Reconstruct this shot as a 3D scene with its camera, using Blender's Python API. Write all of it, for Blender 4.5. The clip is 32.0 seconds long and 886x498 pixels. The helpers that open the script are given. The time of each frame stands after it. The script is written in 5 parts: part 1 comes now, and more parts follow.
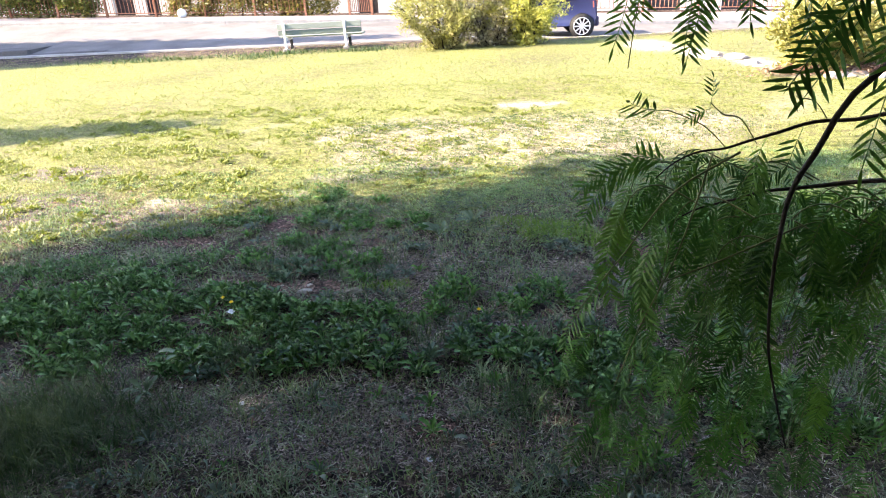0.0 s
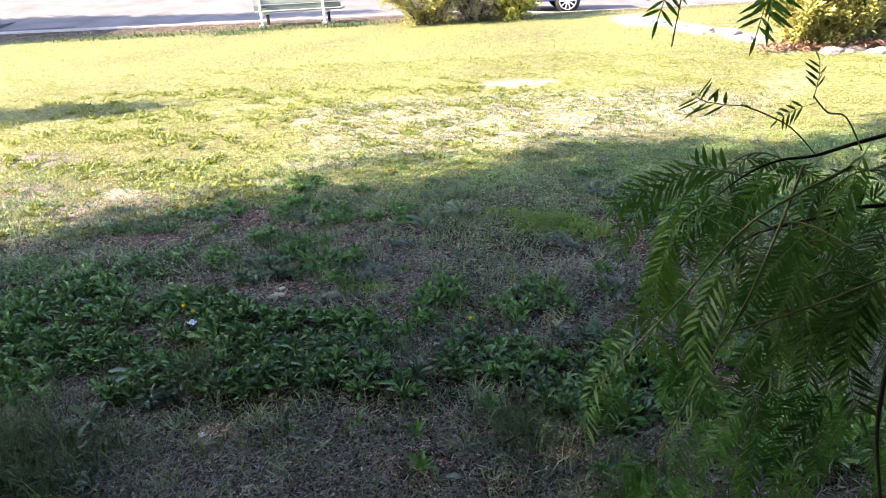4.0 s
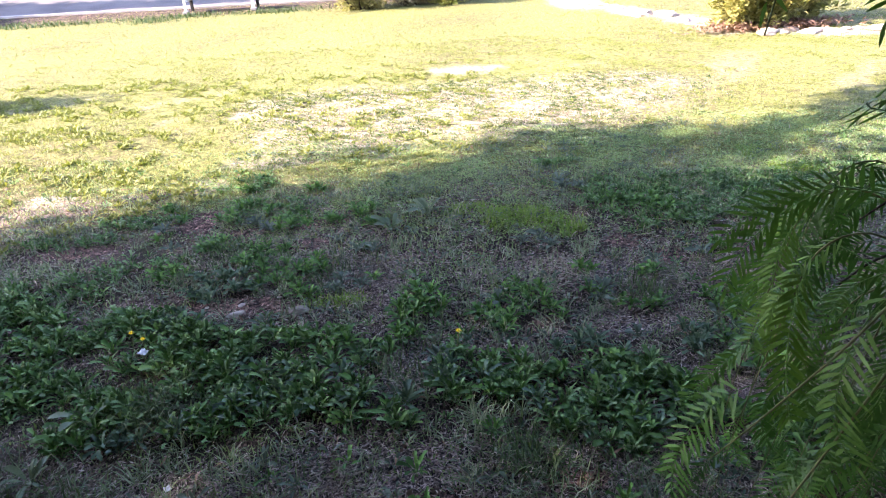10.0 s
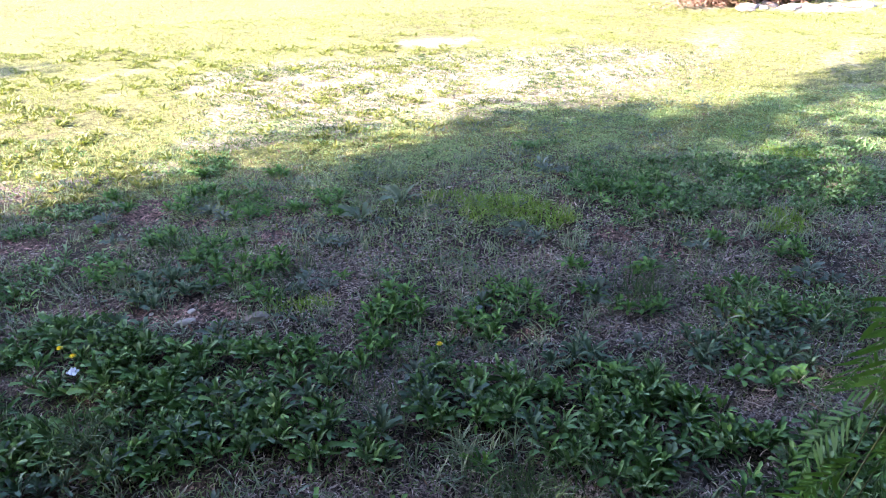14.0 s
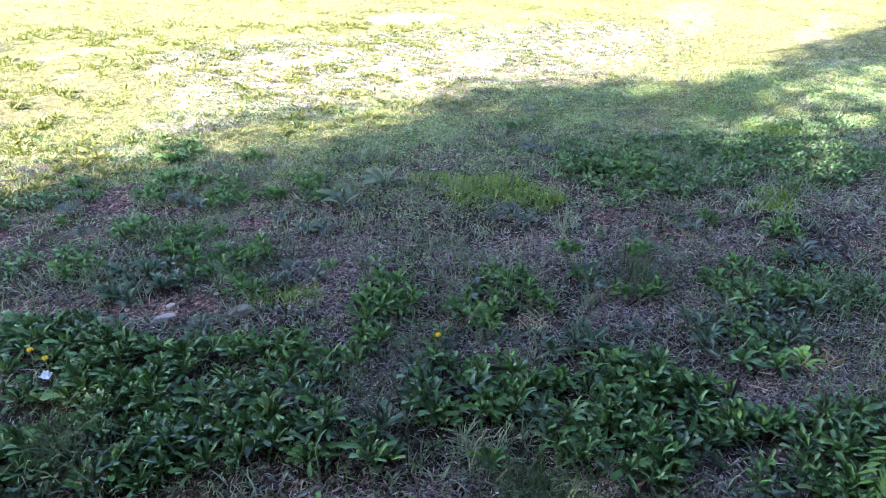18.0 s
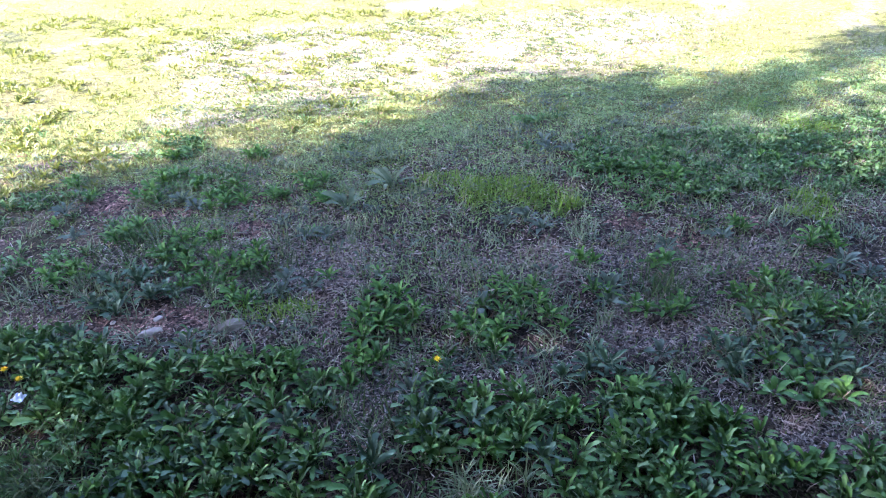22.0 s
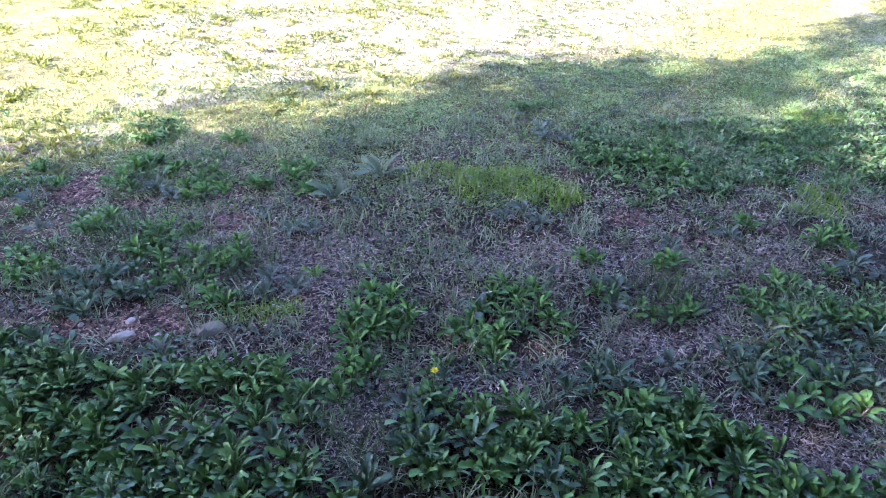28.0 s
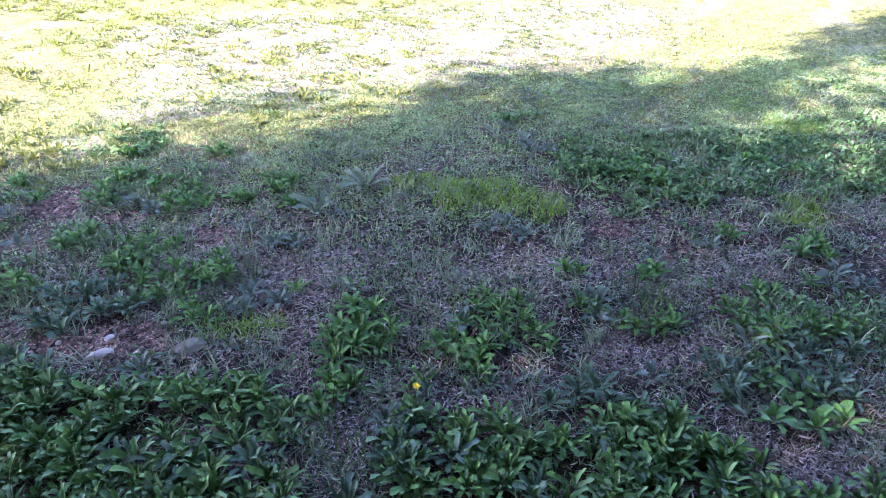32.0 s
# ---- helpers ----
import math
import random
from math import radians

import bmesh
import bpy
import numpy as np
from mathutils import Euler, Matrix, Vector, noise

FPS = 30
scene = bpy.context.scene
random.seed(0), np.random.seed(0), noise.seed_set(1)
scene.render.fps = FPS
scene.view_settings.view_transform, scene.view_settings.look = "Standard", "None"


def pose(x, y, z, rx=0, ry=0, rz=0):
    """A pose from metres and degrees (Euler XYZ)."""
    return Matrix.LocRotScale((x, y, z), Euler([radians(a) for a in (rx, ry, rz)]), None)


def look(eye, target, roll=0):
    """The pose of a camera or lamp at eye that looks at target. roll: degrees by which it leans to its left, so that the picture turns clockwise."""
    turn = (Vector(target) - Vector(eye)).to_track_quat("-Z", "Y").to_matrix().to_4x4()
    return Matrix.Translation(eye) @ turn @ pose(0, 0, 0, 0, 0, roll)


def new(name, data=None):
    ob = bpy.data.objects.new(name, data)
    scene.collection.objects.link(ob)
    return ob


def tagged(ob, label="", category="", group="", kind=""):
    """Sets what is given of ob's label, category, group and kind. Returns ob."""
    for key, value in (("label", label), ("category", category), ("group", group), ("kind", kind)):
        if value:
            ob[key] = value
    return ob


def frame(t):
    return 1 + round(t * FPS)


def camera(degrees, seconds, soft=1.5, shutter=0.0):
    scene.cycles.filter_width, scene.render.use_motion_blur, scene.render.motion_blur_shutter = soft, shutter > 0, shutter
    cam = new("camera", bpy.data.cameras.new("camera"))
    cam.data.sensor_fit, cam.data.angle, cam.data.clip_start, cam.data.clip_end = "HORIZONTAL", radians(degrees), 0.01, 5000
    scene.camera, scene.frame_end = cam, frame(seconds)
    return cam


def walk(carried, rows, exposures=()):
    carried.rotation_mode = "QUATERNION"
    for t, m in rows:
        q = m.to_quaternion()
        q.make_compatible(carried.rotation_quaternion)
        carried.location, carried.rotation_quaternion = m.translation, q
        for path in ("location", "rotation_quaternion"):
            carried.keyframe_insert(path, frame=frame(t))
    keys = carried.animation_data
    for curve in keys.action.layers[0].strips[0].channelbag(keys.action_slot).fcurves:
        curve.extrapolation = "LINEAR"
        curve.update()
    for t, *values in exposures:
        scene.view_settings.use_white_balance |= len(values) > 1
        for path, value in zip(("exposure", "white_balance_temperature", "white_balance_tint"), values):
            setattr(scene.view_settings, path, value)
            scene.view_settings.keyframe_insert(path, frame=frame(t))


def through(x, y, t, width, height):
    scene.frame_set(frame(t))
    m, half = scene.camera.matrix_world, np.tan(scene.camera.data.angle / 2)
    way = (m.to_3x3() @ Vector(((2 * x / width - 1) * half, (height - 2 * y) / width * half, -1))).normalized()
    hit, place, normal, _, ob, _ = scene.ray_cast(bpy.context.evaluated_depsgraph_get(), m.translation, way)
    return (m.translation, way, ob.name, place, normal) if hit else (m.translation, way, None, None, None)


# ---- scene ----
cam = camera(69.0, 32.0, 1.0)
PATH = [
    (0, (0.062, -0.139, 1.457), (-0.098, 1.694, 0.673), -3.4),
    (0.5, (0.057, -0.142, 1.458), (-0.109, 1.692, 0.679), -3.3),
    (1, (0.037, -0.136, 1.459), (-0.112, 1.697, 0.672), -3.4),
    (1.5, (0.014, -0.123, 1.454), (-0.111, 1.708, 0.66), -4.2),
    (2, (-0.001, -0.09, 1.448), (-0.117, 1.739, 0.647), -4.3),
    (2.5, (-0.007, -0.01, 1.436), (-0.179, 1.815, 0.636), -3.8),
    (3, (0.008, 0.076, 1.429), (-0.217, 1.886, 0.608), -3.3),
    (3.5, (0.019, 0.152, 1.425), (-0.154, 1.969, 0.606), -3.1),
    (4, (0.029, 0.186, 1.419), (-0.084, 1.993, 0.571), -3.4),
    (4.5, (-0.004, 0.234, 1.421), (-0.026, 2.036, 0.553), -2.7),
    (6.5, (-0.104, 0.384, 1.401), (-0.041, 2.177, 0.517), -3.6),
    (7, (-0.123, 0.389, 1.407), (-0.056, 2.18, 0.519), -3.8),
    (7.5, (-0.15, 0.383, 1.398), (-0.047, 2.178, 0.522), -3.3),
    (8, (-0.153, 0.392, 1.41), (-0.124, 2.191, 0.537), -3.1),
    (8.5, (-0.166, 0.394, 1.405), (-0.142, 2.169, 0.484), -3.9),
    (9, (-0.152, 0.389, 1.41), (-0.095, 2.174, 0.509), -3.3),
    (9.5, (-0.143, 0.404, 1.412), (-0.083, 2.188, 0.51), -3.2),
    (10, (-0.136, 0.418, 1.406), (-0.06, 2.204, 0.509), -3.3),
    (10.5, (-0.124, 0.452, 1.397), (-0.065, 2.229, 0.482), -3.1),
    (11, (-0.128, 0.491, 1.38), (-0.076, 2.252, 0.434), -3.1),
    (11.5, (-0.12, 0.518, 1.372), (-0.065, 2.267, 0.403), -2.9),
    (12, (-0.098, 0.559, 1.361), (-0.048, 2.309, 0.395), -2.2),
    (12.5, (-0.087, 0.585, 1.355), (-0.044, 2.33, 0.379), -2.3),
    (13, (-0.099, 0.605, 1.361), (-0.025, 2.354, 0.394), -2.6),
    (13.5, (-0.131, 0.67, 1.354), (0.01, 2.399, 0.359), -2.2),
    (14, (-0.154, 0.722, 1.357), (0.016, 2.461, 0.385), -1.9),
    (14.5, (-0.171, 0.755, 1.352), (0.025, 2.479, 0.357), -1.8),
    (16.5, (-0.197, 0.798, 1.341), (0.03, 2.496, 0.308), -1.4),
    (17, (-0.204, 0.806, 1.339), (0.005, 2.508, 0.31), -1.4),
    (17.5, (-0.212, 0.816, 1.339), (0.019, 2.516, 0.311), -1.5),
    (18, (-0.233, 0.824, 1.336), (0.032, 2.518, 0.306), -1.3),
    (18.5, (-0.234, 0.833, 1.336), (0.008, 2.521, 0.291), -2.0),
    (19, (-0.238, 0.838, 1.333), (0.027, 2.508, 0.265), -1.6),
    (19.5, (-0.215, 0.855, 1.33), (0.043, 2.523, 0.256), -1.8),
    (20, (-0.188, 0.887, 1.325), (0.07, 2.56, 0.26), -1.5),
    (20.5, (-0.163, 0.923, 1.33), (0.083, 2.6, 0.268), -2.2),
    (21, (-0.149, 0.94, 1.325), (0.065, 2.624, 0.267), -2.4),
    (21.5, (-0.134, 0.979, 1.322), (0.079, 2.659, 0.259), -2.1),
    (22, (-0.135, 1.002, 1.319), (0.049, 2.685, 0.254), -2.3),
    (22.5, (-0.132, 1.02, 1.315), (0.06, 2.693, 0.235), -2.4),
    (23, (-0.123, 1.033, 1.317), (0.067, 2.71, 0.244), -2.5),
    (23.5, (-0.113, 1.046, 1.309), (0.085, 2.706, 0.211), -2.2),
    (24, (-0.108, 1.066, 1.306), (0.074, 2.724, 0.201), -2.0),
    (24.5, (-0.108, 1.076, 1.307), (0.056, 2.724, 0.185), -2.0),
    (25, (-0.101, 1.082, 1.304), (0.052, 2.739, 0.195), -1.8),
    (25.5, (-0.108, 1.093, 1.301), (0.084, 2.747, 0.195), -1.0),
    (27.5, (-0.15, 1.149, 1.304), (0.08, 2.805, 0.206), -1.2),
    (28, (-0.164, 1.158, 1.299), (0.074, 2.798, 0.18), -0.6),
    (28.5, (-0.161, 1.16, 1.299), (0.062, 2.799, 0.174), -0.8),
    (29, (-0.165, 1.162, 1.3), (0.057, 2.803, 0.178), -1.0),
    (29.5, (-0.163, 1.163, 1.304), (0.069, 2.809, 0.191), -0.9),
    (30, (-0.16, 1.161, 1.305), (0.089, 2.81, 0.201), -0.5),
    (30.5, (-0.151, 1.165, 1.305), (0.089, 2.815, 0.2), -0.8),
    (31, (-0.137, 1.167, 1.305), (0.104, 2.82, 0.206), -1.1),
    (31.5, (-0.143, 1.171, 1.308), (0.109, 2.824, 0.211), -0.6),
    (32, (-0.137, 1.169, 1.309), (0.133, 2.818, 0.21), -0.5),
]
walk(cam, [(t, look(e, g, r)) for t, e, g, r in PATH], [(0, 2.90, 6900, 21), (9, 3.01, 6650, 32), (14, 3.18, 6150, 33), (18, 3.31, 5900, 33), (20, 3.46, 5800, 34), (22, 3.43, 5800, 34), (25, 3.62, 5750, 38), (28, 3.50, 5700, 41), (29, 3.61, 5700, 41), (31, 3.55, 5700, 41), (32, 3.49, 5700, 41)])

# ---- light ----
SUN = Vector((-0.835, -0.13, 0.53)).normalized()          # towards the sun: low, from the left
sun = new("sun", bpy.data.lights.new("sun", "SUN"))
sun.data.energy, sun.data.angle, sun.data.color = 4.5, radians(0.6), (1.0, 0.90, 0.70)
sun.matrix_world = look(SUN * 60, (0, 0, 0))
world = bpy.data.worlds.new("sky")
scene.world = world
world.use_nodes = True
sky = world.node_tree.nodes.new("ShaderNodeTexSky")
sky.sky_type, sky.sun_disc, sky.ozone_density = "NISHITA", False, 2.5
sky.sun_elevation, sky.sun_rotation = math.asin(SUN.z), math.atan2(SUN.x, SUN.y)
world.node_tree.nodes["Background"].inputs["Strength"].default_value = 0.15
world.node_tree.links.new(sky.outputs[0], world.node_tree.nodes["Background"].inputs["Color"])


# ---- materials ----
def ramp(nt, fac, stops):
    r = nt.nodes.new("ShaderNodeValToRGB")
    el = r.color_ramp.elements
    while len(el) < len(stops):
        el.new(0.5)
    for e, (p, c) in zip(el, stops):
        e.position, e.color = p, (*c, 1)
    nt.links.new(fac, r.inputs["Fac"])
    return r.outputs["Color"]


def noise_tex(nt, scale, detail=6, rough=0.6, coord="Position"):
    if coord == "Position":
        src = nt.nodes.new("ShaderNodeNewGeometry").outputs["Position"]
    else:
        src = nt.nodes.new("ShaderNodeTexCoord").outputs["Object"]
    n = nt.nodes.new("ShaderNodeTexNoise")
    n.inputs["Scale"].default_value, n.inputs["Detail"].default_value, n.inputs["Roughness"].default_value = scale, detail, rough
    nt.links.new(src, n.inputs["Vector"])
    return n.outputs["Fac"]


def mixc(nt, fac, a, b, mode="MIX"):
    m = nt.nodes.new("ShaderNodeMix")
    m.data_type, m.blend_type = "RGBA", mode
    for sock, v in ((m.inputs[0], fac), (m.inputs[6], a), (m.inputs[7], b)):
        if isinstance(v, (int, float)):
            sock.default_value = v
        elif isinstance(v, tuple):
            sock.default_value = (*v, 1)
        else:
            nt.links.new(v, sock)
    return m.outputs[2]


def material(name, stops, scale=8, rough=0.8, bump=0.3, fine=60, metal=0.0, through=0.0, spread=None, coord="Position", spec=0.22):
    """stops: colour ramp over noise; spread: 'island' or 'object' adds random tone per piece; through: share of light let through."""
    m = bpy.data.materials.new(name)
    m.use_nodes = True
    nt = m.node_tree
    bsdf = nt.nodes["Principled BSDF"]
    big, small = noise_tex(nt, scale, coord=coord), noise_tex(nt, fine, 4, coord=coord)
    if spread:
        if spread == "island":
            rnd = nt.nodes.new("ShaderNodeNewGeometry").outputs["Random Per Island"]
        else:
            rnd = nt.nodes.new("ShaderNodeObjectInfo").outputs["Random"]
        fac = nt.nodes.new("ShaderNodeMath")
        fac.operation = "MULTIPLY_ADD"
        nt.links.new(rnd, fac.inputs[0])
        fac.inputs[1].default_value = 0.6
        half = nt.nodes.new("ShaderNodeMath")
        half.operation = "MULTIPLY"
        nt.links.new(big, half.inputs[0])
        half.inputs[1].default_value = 0.4
        nt.links.new(half.outputs[0], fac.inputs[2])
        fac = fac.outputs[0]
    else:
        fac = big
    col = ramp(nt, fac, stops)
    col = mixc(nt, 0.35, col, ramp(nt, small, [(0.3, (0.55, 0.55, 0.55)), (0.7, (1.25, 1.25, 1.25))]), "MULTIPLY")
    nt.links.new(col, bsdf.inputs["Base Color"])
    bsdf.inputs["Roughness"].default_value, bsdf.inputs["Metallic"].default_value = rough, metal
    bsdf.inputs["Specular IOR Level"].default_value = spec
    if bump:
        b = nt.nodes.new("ShaderNodeBump")
        b.inputs["Strength"].default_value, b.inputs["Distance"].default_value = bump, 0.01
        nt.links.new(small, b.inputs["Height"])
        nt.links.new(b.outputs[0], bsdf.inputs["Normal"])
    if through:
        tr = nt.nodes.new("ShaderNodeBsdfTranslucent")
        nt.links.new(mixc(nt, 1.0, col, (1.25, 1.3, 0.55), "MULTIPLY"), tr.inputs["Color"])
        mx = nt.nodes.new("ShaderNodeMixShader")
        mx.inputs[0].default_value = through
        nt.links.new(bsdf.outputs[0], mx.inputs[1])
        nt.links.new(tr.outputs[0], mx.inputs[2])
        nt.links.new(mx.outputs[0], nt.nodes["Material Output"].inputs["Surface"])
    return m


def ground_material():
    m = material("earth", [(0.3, (0.016, 0.011, 0.009)), (0.5, (0.065, 0.042, 0.035)), (0.7, (0.20, 0.132, 0.108))], 5, 0.95, 0.9, 90, spec=0.2)
    nt = m.node_tree
    bsdf = nt.nodes["Principled BSDF"]
    base = bsdf.inputs["Base Color"].links[0].from_socket
    # green tone carries sunlight, straw tone the shaded side; bare and red are soil
    for attr, lo, hi, sc in (("lush_lit", (0.08, 0.09, 0.024), (0.235, 0.25, 0.082), 25),
                             ("straw", (0.026, 0.021, 0.021), (0.27, 0.22, 0.205), 80),
                             ("bare", (0.15, 0.13, 0.10), (0.47, 0.43, 0.36), 30),
                             ("red", (0.085, 0.047, 0.038), (0.30, 0.172, 0.138), 38)):
        a = nt.nodes.new("ShaderNodeAttribute")
        a.attribute_name = attr
        edge = nt.nodes.new("ShaderNodeMath")
        edge.operation = "MULTIPLY_ADD"
        nt.links.new(noise_tex(nt, 9, 10, 0.75), edge.inputs[0])
        edge.inputs[1].default_value = 2.4
        edge.inputs[2].default_value = -1.25
        add = nt.nodes.new("ShaderNodeMath")
        add.operation, add.use_clamp = "ADD", True
        nt.links.new(edge.outputs[0], add.inputs[0])
        nt.links.new(a.outputs["Fac"], add.inputs[1])
        gate = nt.nodes.new("ShaderNodeMath")
        gate.operation, gate.use_clamp = "MULTIPLY", True
        nt.links.new(add.outputs[0], gate.inputs[0])
        nt.links.new(a.outputs["Fac"], gate.inputs[1])
        base = mixc(nt, gate.outputs[0], base, ramp(nt, noise_tex(nt, sc, 5), [(0.35, lo), (0.65, hi)]))
    # crumbs and bits of litter, in two sizes; dark cells paint shaded gaps between
    src = nt.nodes.new("ShaderNodeNewGeometry").outputs["Position"]
    a = nt.nodes.new("ShaderNodeAttribute")
    a.attribute_name = "lush_lit"
    grain = nt.nodes.new("ShaderNodeMath")
    grain.operation, grain.use_clamp = "MULTIPLY_ADD", True
    nt.links.new(a.outputs["Fac"], grain.inputs[0])
    grain.inputs[1].default_value, grain.inputs[2].default_value = -0.85, 1.1
    for sc, dark, light in ((75, 0.12, 1.9), (210, 0.12, 2.5)):
        v = nt.nodes.new("ShaderNodeTexVoronoi")
        v.inputs["Scale"].default_value = sc
        nt.links.new(src, v.inputs["Vector"])
        base = mixc(nt, grain.outputs[0], base, ramp(nt, v.outputs["Color"], [(0.1, (dark, dark, dark)), (0.6, (0.9, 0.9, 0.9)), (0.95, (light, light, light))]), "MULTIPLY")
    nt.links.new(base, bsdf.inputs["Base Color"])
    return m


